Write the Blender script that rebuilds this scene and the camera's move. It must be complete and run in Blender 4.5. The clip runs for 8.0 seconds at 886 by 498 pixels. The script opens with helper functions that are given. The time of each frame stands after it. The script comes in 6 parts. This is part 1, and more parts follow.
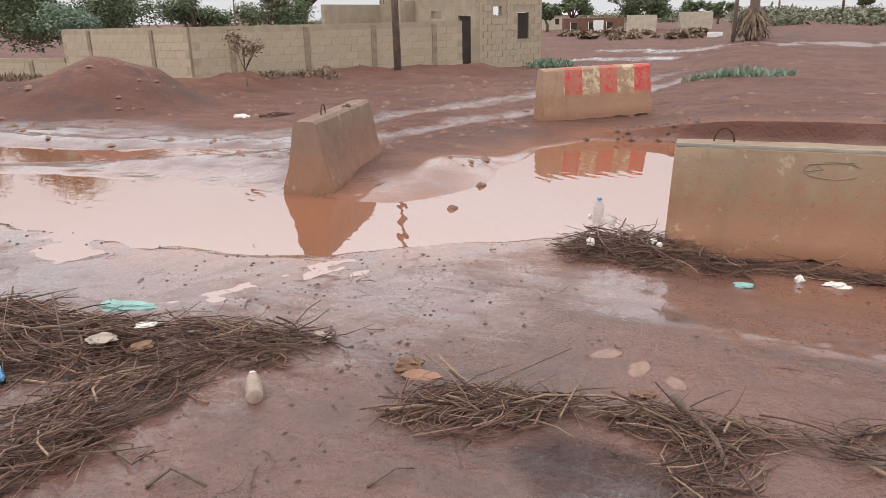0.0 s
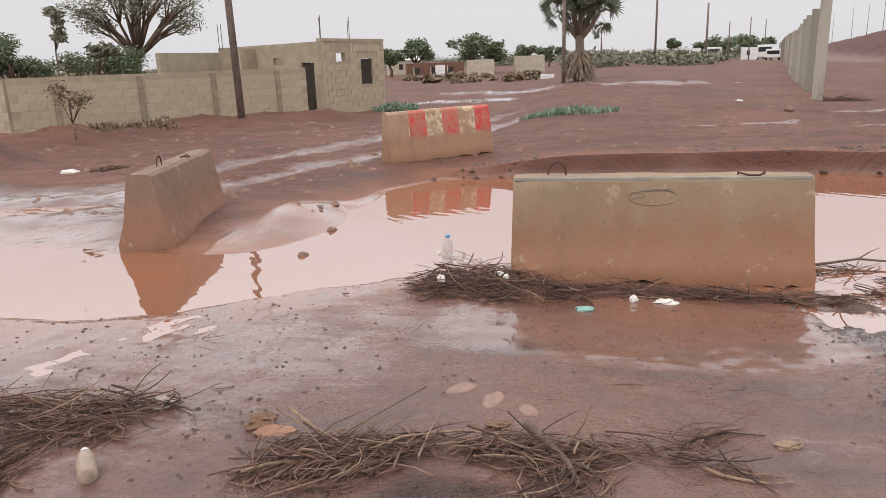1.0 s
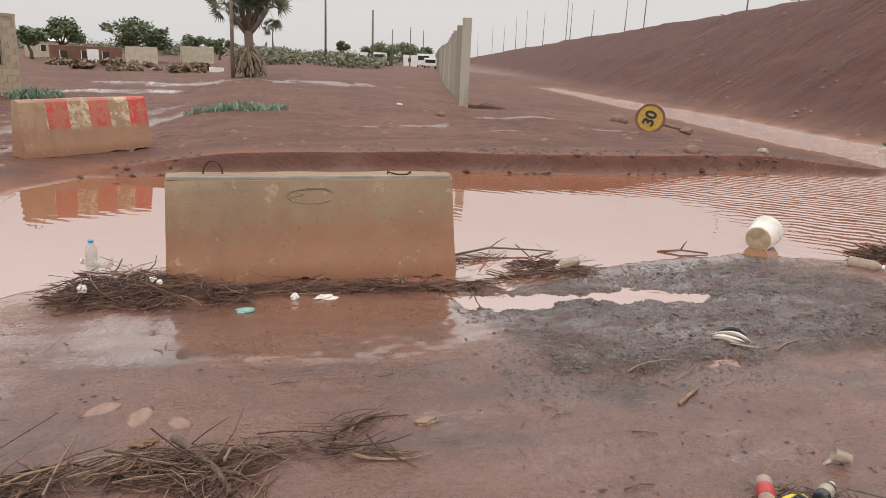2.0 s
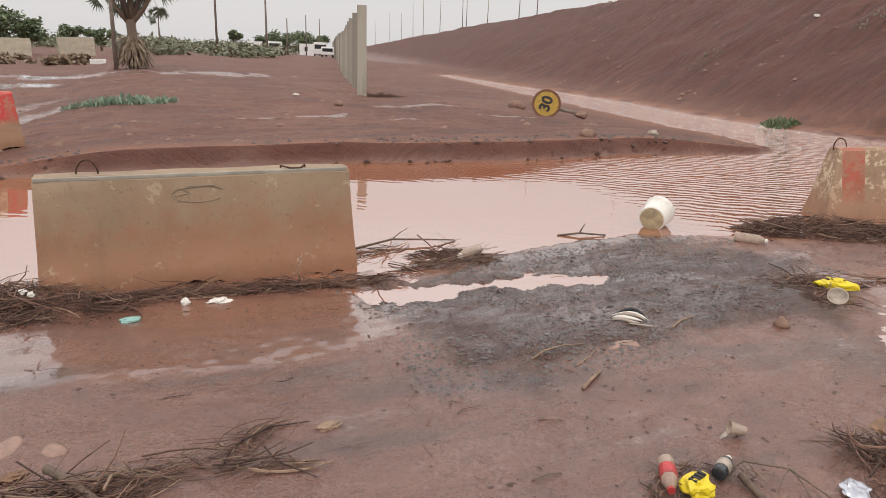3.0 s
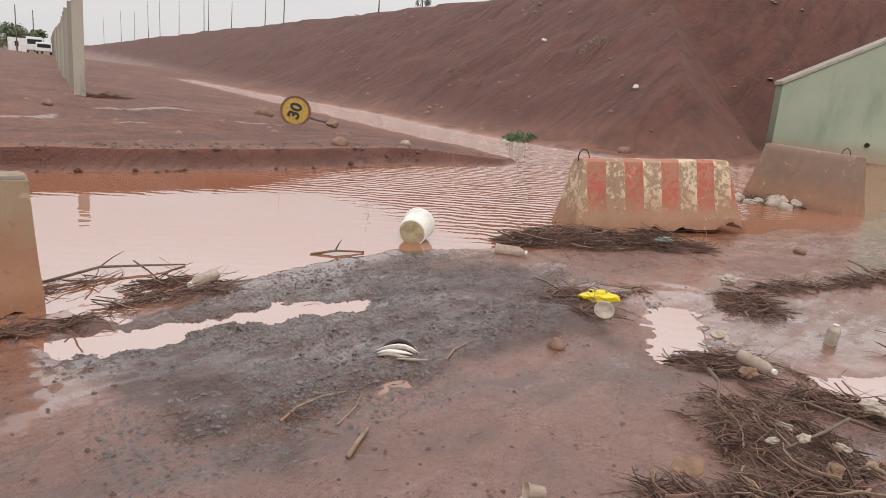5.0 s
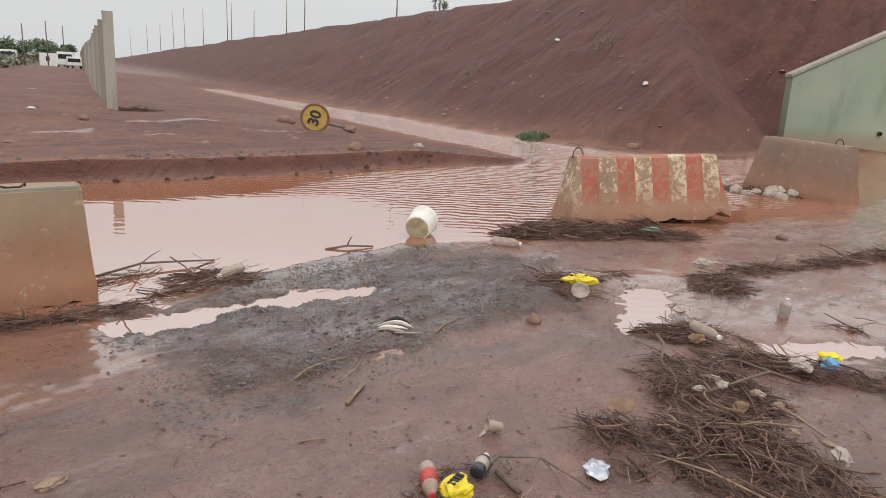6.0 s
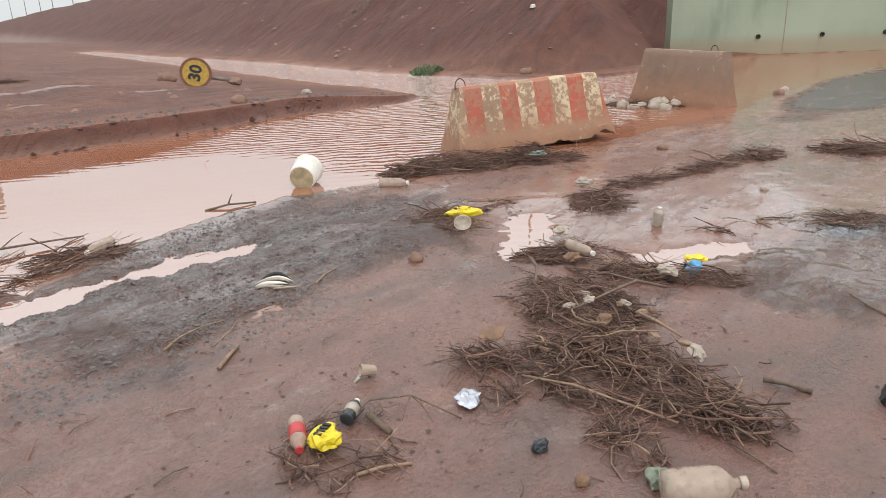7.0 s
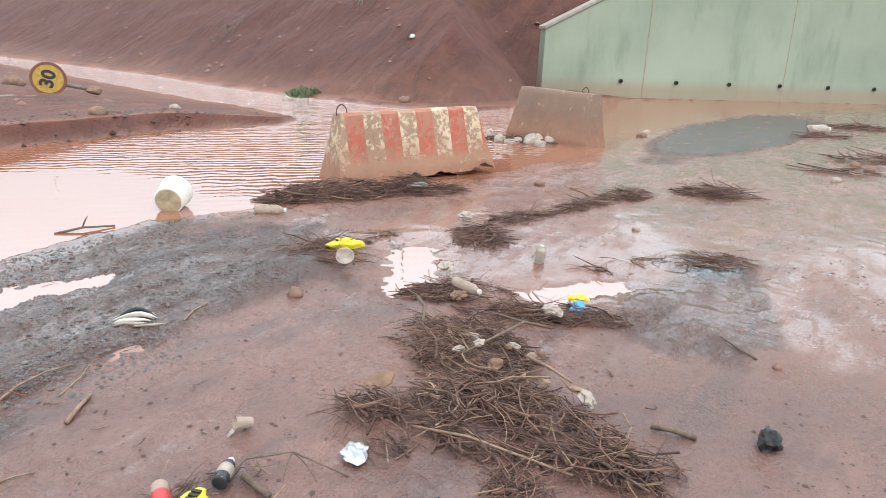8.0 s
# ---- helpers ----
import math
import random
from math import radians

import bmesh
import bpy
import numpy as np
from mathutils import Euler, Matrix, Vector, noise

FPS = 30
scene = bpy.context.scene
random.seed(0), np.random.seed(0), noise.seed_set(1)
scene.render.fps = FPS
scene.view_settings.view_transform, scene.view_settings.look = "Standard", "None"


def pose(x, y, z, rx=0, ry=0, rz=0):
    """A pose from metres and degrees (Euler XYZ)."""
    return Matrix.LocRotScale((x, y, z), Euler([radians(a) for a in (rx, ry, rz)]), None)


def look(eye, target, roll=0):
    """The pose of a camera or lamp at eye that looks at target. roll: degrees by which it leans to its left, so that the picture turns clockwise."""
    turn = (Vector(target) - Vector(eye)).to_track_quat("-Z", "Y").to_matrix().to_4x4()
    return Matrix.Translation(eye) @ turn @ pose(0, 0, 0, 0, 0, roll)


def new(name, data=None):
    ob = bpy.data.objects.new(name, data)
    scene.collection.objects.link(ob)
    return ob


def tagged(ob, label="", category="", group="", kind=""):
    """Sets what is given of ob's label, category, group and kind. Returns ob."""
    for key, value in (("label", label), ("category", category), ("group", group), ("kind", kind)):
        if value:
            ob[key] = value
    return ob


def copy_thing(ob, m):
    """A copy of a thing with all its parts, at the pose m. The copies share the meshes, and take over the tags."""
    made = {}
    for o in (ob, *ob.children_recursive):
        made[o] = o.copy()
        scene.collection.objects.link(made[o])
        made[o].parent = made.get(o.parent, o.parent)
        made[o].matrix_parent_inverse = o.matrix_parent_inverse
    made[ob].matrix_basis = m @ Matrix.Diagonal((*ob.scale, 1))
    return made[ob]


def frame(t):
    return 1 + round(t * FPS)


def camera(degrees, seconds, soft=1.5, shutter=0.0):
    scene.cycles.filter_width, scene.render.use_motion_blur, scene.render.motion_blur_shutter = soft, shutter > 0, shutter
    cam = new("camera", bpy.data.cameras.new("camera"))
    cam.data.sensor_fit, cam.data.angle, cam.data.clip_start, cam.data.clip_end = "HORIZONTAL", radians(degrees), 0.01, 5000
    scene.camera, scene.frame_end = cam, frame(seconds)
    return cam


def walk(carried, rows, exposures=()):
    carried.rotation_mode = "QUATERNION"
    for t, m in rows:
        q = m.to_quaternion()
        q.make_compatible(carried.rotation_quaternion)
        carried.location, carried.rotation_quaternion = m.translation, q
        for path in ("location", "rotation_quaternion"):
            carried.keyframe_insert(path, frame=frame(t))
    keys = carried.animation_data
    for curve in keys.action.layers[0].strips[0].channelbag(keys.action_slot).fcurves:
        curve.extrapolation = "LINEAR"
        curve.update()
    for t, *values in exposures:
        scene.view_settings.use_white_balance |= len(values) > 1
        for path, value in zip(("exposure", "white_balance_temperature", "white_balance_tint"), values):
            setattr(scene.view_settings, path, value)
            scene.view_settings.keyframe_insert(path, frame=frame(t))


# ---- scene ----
cam = camera(64.1, 8.0, soft=0.65)
PATH = [
    (0, (0.321, -5.586, 1.708), (-0.377, -3.817, 1.088), -1.2),
    (0.5, (0.344, -5.583, 1.72), (-0.132, -3.712, 1.199), -0.8),
    (1, (0.383, -5.559, 1.703), (0.058, -3.654, 1.187), -2.0),
    (1.5, (0.467, -5.564, 1.702), (0.599, -3.638, 1.18), 0.0),
    (2, (0.537, -5.559, 1.714), (1.088, -3.708, 1.194), 2.4),
    (2.2, (0.549, -5.573, 1.72), (1.252, -3.769, 1.218), 3.3),
    (3.3, (0.742, -5.284, 1.693), (1.564, -3.547, 1.141), 1.9),
    (3.5, (1.120, -4.716, 1.616), (1.989, -3.003, 1.061), 2.1),
    (4, (1.651, -4.085, 1.479), (2.751, -2.508, 0.925), 3.4),
    (4.5, (1.397, -4.409, 1.554), (2.714, -2.986, 1.064), 4.5),
    (4.7, (1.198, -4.656, 1.562), (2.555, -3.265, 1.089), 5.1),
    (5.8, (0.974, -4.955, 1.615), (2.328, -3.557, 1.152), 4.2),
    (6, (0.807, -5.443, 1.669), (2.115, -4.007, 1.195), 3.0),
    (6.3, (0.830, -5.561, 1.685), (2.060, -4.064, 1.188), 0.9),
    (6.5, (0.849, -5.633, 1.7), (2.148, -4.16, 1.321), -0.1),
    (6.8, (0.970, -5.622, 1.679), (2.318, -4.269, 1.084), -1.0),
    (7, (1.057, -5.622, 1.668), (2.489, -4.377, 1.034), -1.9),
    (7.2, (1.102, -5.588, 1.680), (2.571, -4.421, 0.988), -1.1),
    (7.5, (1.146, -5.549, 1.679), (2.75, -4.539, 1.041), 2.1),
    (7.6, (1.160, -5.529, 1.680), (2.798, -4.566, 1.058), 2.6),
    (8, (1.155, -5.438, 1.689), (2.814, -4.475, 1.123), 2.7),
]
walk(cam, [(t, look(eye, target, roll)) for t, eye, target, roll in PATH], exposures=[(0.0, 0.20, 6800, 16), (1.0, 0.14, 6850, 16), (2.0, 0.04, 7100, 15), (4.5, 0.12, 7000, 16), (6.0, 0.02, 6800, 12), (6.5, 0.06, 6500, 10), (7.0, 0.26, 6700, 10), (8.0, 0.66, 6250, 9)])


# ---------- world and sun: a bright overcast sky after rain ----------
world = bpy.data.worlds.new("world")
scene.world = world
world.use_nodes = True
wn, wl = world.node_tree.nodes, world.node_tree.links
wn.clear()
sky = wn.new("ShaderNodeTexSky")
sky.sky_type = 'NISHITA'
sky.sun_disc = False
sky.sun_elevation, sky.sun_rotation = radians(52), radians(200)
sky.air_density, sky.dust_density, sky.ozone_density = 1.0, 1.5, 1.0
soft_sky = wn.new("ShaderNodeHueSaturation")
soft_sky.inputs["Saturation"].default_value = 0.28
wbg = wn.new("ShaderNodeBackground")
wbg.inputs["Strength"].default_value = 0.1
cloud = wn.new("ShaderNodeMix")
cloud.data_type = 'RGBA'
cloud.inputs[0].default_value = 0.86
cloud.inputs[7].default_value = (8.1, 8.55, 8.95, 1)
wout = wn.new("ShaderNodeOutputWorld")
wl.new(sky.outputs[0], soft_sky.inputs["Color"])
wl.new(soft_sky.outputs[0], cloud.inputs[6])
# an overcast sky is brighter overhead than at the horizon
geo = wn.new("ShaderNodeTexCoord")
sep = wn.new("ShaderNodeSeparateXYZ")
rise = wn.new("ShaderNodeMapRange")
rise.inputs["From Min"].default_value, rise.inputs["From Max"].default_value = 0.08, 0.32
rise.inputs["To Min"].default_value, rise.inputs["To Max"].default_value = 0.84, 1.6
lift = wn.new("ShaderNodeVectorMath")
lift.operation = 'SCALE'
wl.new(geo.outputs["Generated"], sep.inputs[0])
wl.new(sep.outputs["Z"], rise.inputs["Value"])
wl.new(cloud.outputs[2], lift.inputs[0])
wl.new(rise.outputs[0], lift.inputs["Scale"])
wl.new(lift.outputs[0], wbg.inputs["Color"])
wl.new(wbg.outputs[0], wout.inputs["Surface"])
sun_data = bpy.data.lights.new("sun", 'SUN')
sun_data.energy, sun_data.angle, sun_data.color = 0.8, radians(25), (1.0, 0.95, 0.88)
sun = new("sun", sun_data)
sun.matrix_world = look((0, 0, 30), (0 + 30 * math.sin(radians(200)) * -0.6, -30 * math.cos(radians(200)) * 0.6, 0))


# ---------- materials ----------
class Mat:
    """A small wrapper to write node materials briefly."""

    def __init__(self, name, rough=0.6, metal=0.0, ior=1.45):
        self.m = bpy.data.materials.new(name)
        self.m.use_nodes = True
        self.n, self.l = self.m.node_tree.nodes, self.m.node_tree.links
        self.b = self.n["Principled BSDF"]
        self.b.inputs["Roughness"].default_value = rough
        self.b.inputs["Metallic"].default_value = metal
        self.b.inputs["IOR"].default_value = ior
        self.co = self.n.new("ShaderNodeTexCoord").outputs["Object"]
        self.heights = []

    def noise(self, scale, detail=4.0, rough=0.55, stretch=None, distort=0.0):
        t = self.n.new("ShaderNodeTexNoise")
        t.inputs["Scale"].default_value, t.inputs["Detail"].default_value = scale, detail
        t.inputs["Roughness"].default_value, t.inputs["Distortion"].default_value = rough, distort
        v = self.co
        if stretch:
            mp = self.n.new("ShaderNodeMapping")
            mp.inputs["Scale"].default_value = stretch
            self.l.new(v, mp.inputs["Vector"])
            v = mp.outputs[0]
        self.l.new(v, t.inputs["Vector"])
        return t.outputs["Fac"]

    def cells(self, scale, out="Distance"):
        t = self.n.new("ShaderNodeTexVoronoi")
        t.inputs["Scale"].default_value = scale
        self.l.new(self.co, t.inputs["Vector"])
        return t.outputs[out]

    def ramp(self, fac, lo, hi, a=0.0, b=1.0):
        r = self.n.new("ShaderNodeMapRange")
        r.interpolation_type = 'SMOOTHSTEP'
        for key, value in (("From Min", lo), ("From Max", hi), ("To Min", a), ("To Max", b)):
            r.inputs[key].default_value = value
        self.l.new(fac, r.inputs["Value"])
        return r.outputs[0]

    def math(self, op, a, b):
        m = self.n.new("ShaderNodeMath")
        m.operation = op
        for i, v in enumerate((a, b)):
            if isinstance(v, (int, float)):
                m.inputs[i].default_value = v
            else:
                self.l.new(v, m.inputs[i])
        return m.outputs[0]

    def mix(self, fac, a, b):
        m = self.n.new("ShaderNodeMix")
        m.data_type = 'RGBA'
        for key, v in ((0, fac), (6, a), (7, b)):
            if isinstance(v, (int, float)):
                m.inputs[key].default_value = v
            elif isinstance(v, tuple):
                m.inputs[key].default_value = (*v, 1)
            else:
                self.l.new(v, m.inputs[key])
        return m.outputs[2]

    def attr(self, name):
        a = self.n.new("ShaderNodeAttribute")
        a.attribute_name = name
        return a.outputs["Fac"]

    def axis(self, i):
        s = self.n.new("ShaderNodeSeparateXYZ")
        self.l.new(self.co, s.inputs[0])
        return s.outputs[i]

    def random(self):
        return self.n.new("ShaderNodeObjectInfo").outputs["Random"]

    def island(self):
        return self.n.new("ShaderNodeNewGeometry").outputs["Random Per Island"]

    def color(self, c):
        if isinstance(c, tuple):
            self.b.inputs["Base Color"].default_value = (*c, 1)
        else:
            self.l.new(c, self.b.inputs["Base Color"])
        return self

    def rough(self, v):
        self.l.new(v, self.b.inputs["Roughness"])
        return self

    def bump(self, h, strength=0.5, dist=0.01):
        b = self.n.new("ShaderNodeBump")
        b.inputs["Distance"].default_value = dist
        if isinstance(strength, (int, float)):
            b.inputs["Strength"].default_value = strength
        else:
            self.l.new(strength, b.inputs["Strength"])
        self.l.new(h, b.inputs["Height"])
        if self.heights:
            self.l.new(self.heights[-1], b.inputs["Normal"])
        self.heights.append(b.outputs[0])
        self.l.new(b.outputs[0], self.b.inputs["Normal"])
        return self


def earth_material():
    m = Mat("red_earth", ior=1.6)
    big, mid, fine = m.noise(0.35, 5), m.noise(2.3, 6, 0.6), m.noise(38, 5, 0.65)
    grit = m.noise(140, 3, 0.7)
    c = m.mix(m.ramp(big, 0.35, 0.68), (0.138, 0.063, 0.046), (0.188, 0.090, 0.064))
    c = m.mix(m.ramp(mid, 0.45, 0.72, 0, 0.65), c, (0.098, 0.050, 0.040))
    c = m.mix(m.ramp(fine, 0.50, 0.70, 0, 0.65), c, (0.075, 0.038, 0.031))
    c = m.mix(m.ramp(m.noise(85, 3, 0.6), 0.60, 0.68, 0, 0.75), c, (0.045, 0.026, 0.022))
    c = m.mix(m.ramp(m.noise(24, 4, 0.7, (0.7, 1.5, 1)), 0.60, 0.70, 0, 0.55), c, (0.062, 0.034, 0.028))
    smear = m.noise(1.1, 5, 0.62, (0.5, 1.9, 1), 0.6)
    c = m.mix(m.ramp(smear, 0.50, 0.66, 0, 0.7), c, (0.088, 0.052, 0.045))
    c = m.mix(m.ramp(smear, 0.44, 0.32, 0, 0.45), c, (0.225, 0.112, 0.078))
    c = m.mix(m.math('MULTIPLY', m.attr("slope"), m.ramp(mid, 0.3, 0.7, 0.5, 1.0)), c, (0.105, 0.042, 0.033))
    rill = m.noise(1.15, 6, 0.62, (0.30, 1.7, 0.30), 0.7)
    clod = m.noise(5.5, 5, 0.65)
    c = m.mix(m.math('MULTIPLY', m.attr("slope"), m.ramp(rill, 0.47, 0.62, 0, 0.5)), c, (0.058, 0.027, 0.024))
    c = m.mix(m.math('MULTIPLY', m.attr("slope"), m.ramp(clod, 0.55, 0.72, 0, 0.6)), c, (0.150, 0.066, 0.050))
    bare = m.math('SUBTRACT', 1.0, m.math('MINIMUM', m.attr("slope"), 1.0))
    silt = m.math('MULTIPLY', m.math('MULTIPLY', m.attr("silt"), bare), m.ramp(mid, 0.36, 0.56, 0.35, 1.0))
    c = m.mix(silt, c, (0.25, 0.105, 0.058))
    # bare wet asphalt that shows through the mud: dark stones and binder, lightened by painted sheen
    tarmac = m.mix(m.ramp(m.noise(70, 2), 0.4, 0.65), (0.075, 0.061, 0.058), (0.34, 0.275, 0.25))
    streak = m.noise(2.6, 6, 0.70, (0.55, 2.2, 1), 0.8)
    patchy = m.math('ADD', m.math('MULTIPLY', streak, 0.6), m.math('MULTIPLY', fine, 0.4))
    show = m.ramp(m.math('ADD', patchy, m.math('MULTIPLY', m.math('SUBTRACT', m.attr("asphalt"), 1.0), 0.22)), 0.43, 0.60)
    # far patch of wet asphalt: the underpass's dark reflection painted into its colour
    tarmac = m.mix(m.ramp(m.attr("asphalt"), 1.0, 1.3), tarmac, (0.030, 0.034, 0.038))
    c = m.mix(show, c, tarmac)
    m.color(c)
    # a thin film of water lies over the low places, broken by specks and ridges of mud
    wet = m.attr("wet")
    lie = m.math('ADD', m.math('MULTIPLY', m.noise(0.75, 5, 0.6, (0.7, 1.5, 1), 0.4), 0.45), m.math('ADD', m.math('MULTIPLY', m.noise(4.5, 6, 0.68, (0.6, 1.7, 1), 0.5), 0.35), m.math('MULTIPLY', fine, 0.2)))
    level = m.math('SUBTRACT', m.math('MULTIPLY', m.attr("film"), 0.30), m.math('SUBTRACT', lie, 0.35))
    film = m.math('MULTIPLY', m.math('MINIMUM', wet, 1.0), m.ramp(level, -0.05, 0.11))
    damp = m.ramp(m.math('ADD', m.math('MULTIPLY', mid, 0.6), m.math('MULTIPLY', fine, 0.4)), 0.36, 0.62, 0.16, 0.48)
    dry = m.ramp(fine, 0.3, 0.7, 0.55, 0.85)
    mixr = m.n.new("ShaderNodeMix")
    m.l.new(wet, mixr.inputs[0])
    m.l.new(dry, mixr.inputs[2])
    m.l.new(damp, mixr.inputs[3])
    gloss = m.n.new("ShaderNodeMix")
    m.l.new(m.math('MULTIPLY', show, wet), gloss.inputs[0])
    m.l.new(mixr.outputs[0], gloss.inputs[2])
    m.l.new(m.ramp(m.attr("asphalt"), 1.05, 1.3, 0.24, 0.12), gloss.inputs[3])
    m.rough(gloss.outputs[0])
    m.l.new(m.math('MULTIPLY', m.ramp(wet, 0, 1, 0.15, 0.62), m.math('SUBTRACT', 1.0, m.math('MULTIPLY', film, 0.6))), m.b.inputs["Specular IOR Level"])
    m.l.new(m.math('MULTIPLY', film, 0.95), m.b.inputs["Coat Weight"])
    m.l.new(m.math('MULTIPLY', m.ramp(film, 0.2, 1.0, 0.30, 0.11), m.ramp(m.attr("film"), 1.05, 1.4, 1.0, 0.25)), m.b.inputs["Coat Roughness"])
    m.b.inputs["Coat IOR"].default_value = 1.5
    open_mud = m.math('SUBTRACT', 1.0, m.math('MULTIPLY', film, 0.75))
    m.bump(mid, m.ramp(wet, 0, 1, 0.8, 0.16), 0.05)
    m.bump(rill, m.math('MULTIPLY', m.attr("slope"), 0.9), 0.25)
    m.bump(clod, m.ramp(m.attr("slope"), 0, 1, 0.10, 0.8), 0.07)
    m.bump(m.noise(13, 5, 0.62, (0.8, 1.4, 1)), m.math('MULTIPLY', open_mud, m.ramp(wet, 0, 1, 0.5, 0.45)), 0.026)
    m.bump(fine, m.math('MULTIPLY', open_mud, m.ramp(wet, 0, 1, 0.95, 0.8)), 0.015)
    coarse = m.math('MULTIPLY', m.ramp(m.attr("asphalt"), 0.15, 0.7), m.ramp(m.attr("asphalt"), 1.35, 1.15))
    m.bump(m.noise(17, 5, 0.75, (0.75, 1.4, 1)), coarse, 0.12)
    m.bump(grit, m.ramp(wet, 0, 1, 0.5, 0.2), 0.004)
    skin = m.n.new("ShaderNodeBump")
    skin.inputs["Strength"].default_value, skin.inputs["Distance"].default_value = 0.02, 0.01
    m.l.new(m.noise(7, 4, 0.6, (0.7, 1.5, 1)), skin.inputs["Height"])
    m.l.new(skin.outputs[0], m.b.inputs["Coat Normal"])
    return m.m


def water_material():
    m = Mat("muddy_water", 0.03, ior=3.9)
    big = m.noise(0.5, 4)
    m.color(m.mix(m.ramp(big, 0.35, 0.65), (0.27, 0.104, 0.052), (0.285, 0.130, 0.084)))
    ripple = m.attr("ripple")
    m.rough(m.ramp(ripple, 0.03, 0.5, 0.015, 0.07))
    wave = m.n.new("ShaderNodeTexWave")
    wave.inputs["Scale"].default_value, wave.inputs["Distortion"].default_value = 1.7, 6.0
    wave.inputs["Detail"].default_value, wave.inputs["Detail Scale"].default_value = 3.0, 1.6
    mp = m.n.new("ShaderNodeMapping")
    mp.inputs["Rotation"].default_value = (0, 0, radians(-50))
    m.l.new(m.co, mp.inputs["Vector"])
    m.l.new(mp.outputs[0], wave.inputs["Vector"])
    m.bump(m.noise(5, 2, 0.5), 0.04, 0.005)
    m.bump(wave.outputs["Fac"], ripple, 0.075)
    return m.m


def concrete_material(name, tone, mud=0.55, paint=None, top=0.8):
    """Cast concrete, splashed with red mud from below; paint: a worn stripe pattern along x in red and white."""
    m = Mat(name)
    big, mid, fine = m.noise(1.6, 4), m.noise(7, 6, 0.65), m.noise(60, 4, 0.6)
    c = m.mix(m.ramp(big, 0.35, 0.7), tone, tuple(0.78 * v for v in tone))
    c = m.mix(m.ramp(fine, 0.5, 0.8, 0, 0.4), c, tuple(0.6 * v for v in tone))
    z = m.axis(2)
    if paint:
        width, first, height_from, red_paint, start = paint
        x = m.axis(0)
        band = m.math('FRACT', m.math('DIVIDE', m.math('ADD', x, first), 2 * width), 0)
        red = m.math('GREATER_THAN', band, 0.5)
        stripes = m.mix(red, (0.60, 0.50, 0.34), red_paint)
        worn = m.ramp(m.math('ADD', m.math('MULTIPLY', m.noise(14, 6, 0.7), 0.6), m.math('MULTIPLY', m.noise(3.2, 3), 0.4)), 0.455, 0.50)
        keep = m.math('MULTIPLY', m.ramp(z, height_from, height_from + 0.12), m.math('SUBTRACT', 1.0, m.math('MULTIPLY', worn, m.mix(red, (1, 1, 1), (0.55, 0.55, 0.55)))))
        c = m.mix(m.math('MULTIPLY', keep, m.math('GREATER_THAN', x, start)), c, stripes)
    splash = m.math('ADD', z, m.math('ADD', m.math('MULTIPLY', m.math('SUBTRACT', mid, 0.5), 0.75), m.math('MULTIPLY', m.math('SUBTRACT', m.noise(1.8, 5, 0.6), 0.5), 0.55)))
    c = m.mix(m.ramp(splash, top * 0.22, top * 0.72, min(1.0, mud * 1.3), mud * 0.25), c, (0.285, 0.128, 0.070))
    c = m.mix(m.ramp(m.noise(3.5, 5, 0.6, (1, 1, 0.25)), 0.56, 0.7, 0, 0.4), c, (0.19, 0.115, 0.07))
    c = m.mix(m.ramp(m.noise(26, 5, 0.7), 0.56, 0.72, 0, 0.55), c, (0.15, 0.088, 0.056))
    c = m.mix(m.ramp(m.noise(5.0, 5, 0.7), 0.60, 0.68, 0, 0.5), c, (0.46, 0.36, 0.25))
    m.color(c)
    m.rough(m.ramp(mid, 0.3, 0.7, 0.55, 0.85))
    pits = m.ramp(m.cells(17), 0.06, 0.12)
    m.bump(mid, 0.35, 0.012)
    m.bump(fine, 0.4, 0.004)
    m.bump(pits, 0.5, 0.006)
    return m.m


def block_material():
    m = Mat("sandcrete_block", 0.9)
    c = m.mix(m.random(), (0.43, 0.355, 0.255), (0.47, 0.39, 0.285))
    c = m.mix(m.ramp(m.noise(9, 5, 0.6), 0.4, 0.7, 0, 0.4), c, (0.34, 0.265, 0.175))
    m.color(c)
    m.bump(m.noise(40, 4), 0.4, 0.006)
    return m.m


def plain_material(name, color, rough=0.6, metal=0.0, vary=0.25, scale=12.0, bump=0.25, dist=0.005, island=0.0):
    m = Mat(name, rough, metal)
    dark = tuple(v * (1 - vary) for v in color)
    c = m.mix(m.ramp(m.noise(scale, 5, 0.6), 0.35, 0.68), dark, color)
    c = m.mix(m.ramp(m.noise(scale * 0.17, 3), 0.4, 0.7, 0, 0.5), c, tuple(v * (1 - vary * 0.8) for v in color))
    if island:
        c = m.mix(m.ramp(m.island(), 0, 1, 0, island), c, tuple(v * 0.35 for v in color))
    m.color(c)
    if bump:
        m.bump(m.noise(scale * 3, 4, 0.6), bump, dist)
    return m.m


def clear_plastic(name, tint, rough=0.15, alpha=0.45):
    m = Mat(name, rough, 0, 1.45)
    m.color(m.mix(m.ramp(m.noise(20, 4), 0.4, 0.7), tint, tuple(0.75 * v for v in tint)))
    m.b.inputs["Alpha"].default_value = alpha
    return m.m


def wood_material(name, light, dark):
    m = Mat(name, 0.75)
    c = m.mix(m.island(), dark, light)
    c = m.mix(m.ramp(m.noise(35, 4, 0.6), 0.4, 0.7, 0, 0.55), c, tuple(v * 0.5 for v in dark))
    m.color(c)
    m.bump(m.noise(90, 3), 0.4, 0.003)
    return m.m


def leaf_material(name, a, b):
    m = Mat(name, 0.55)
    m.color(m.mix(m.island(), a, b))
    m.b.inputs["Subsurface Weight"].default_value = 0.0
    return m.m


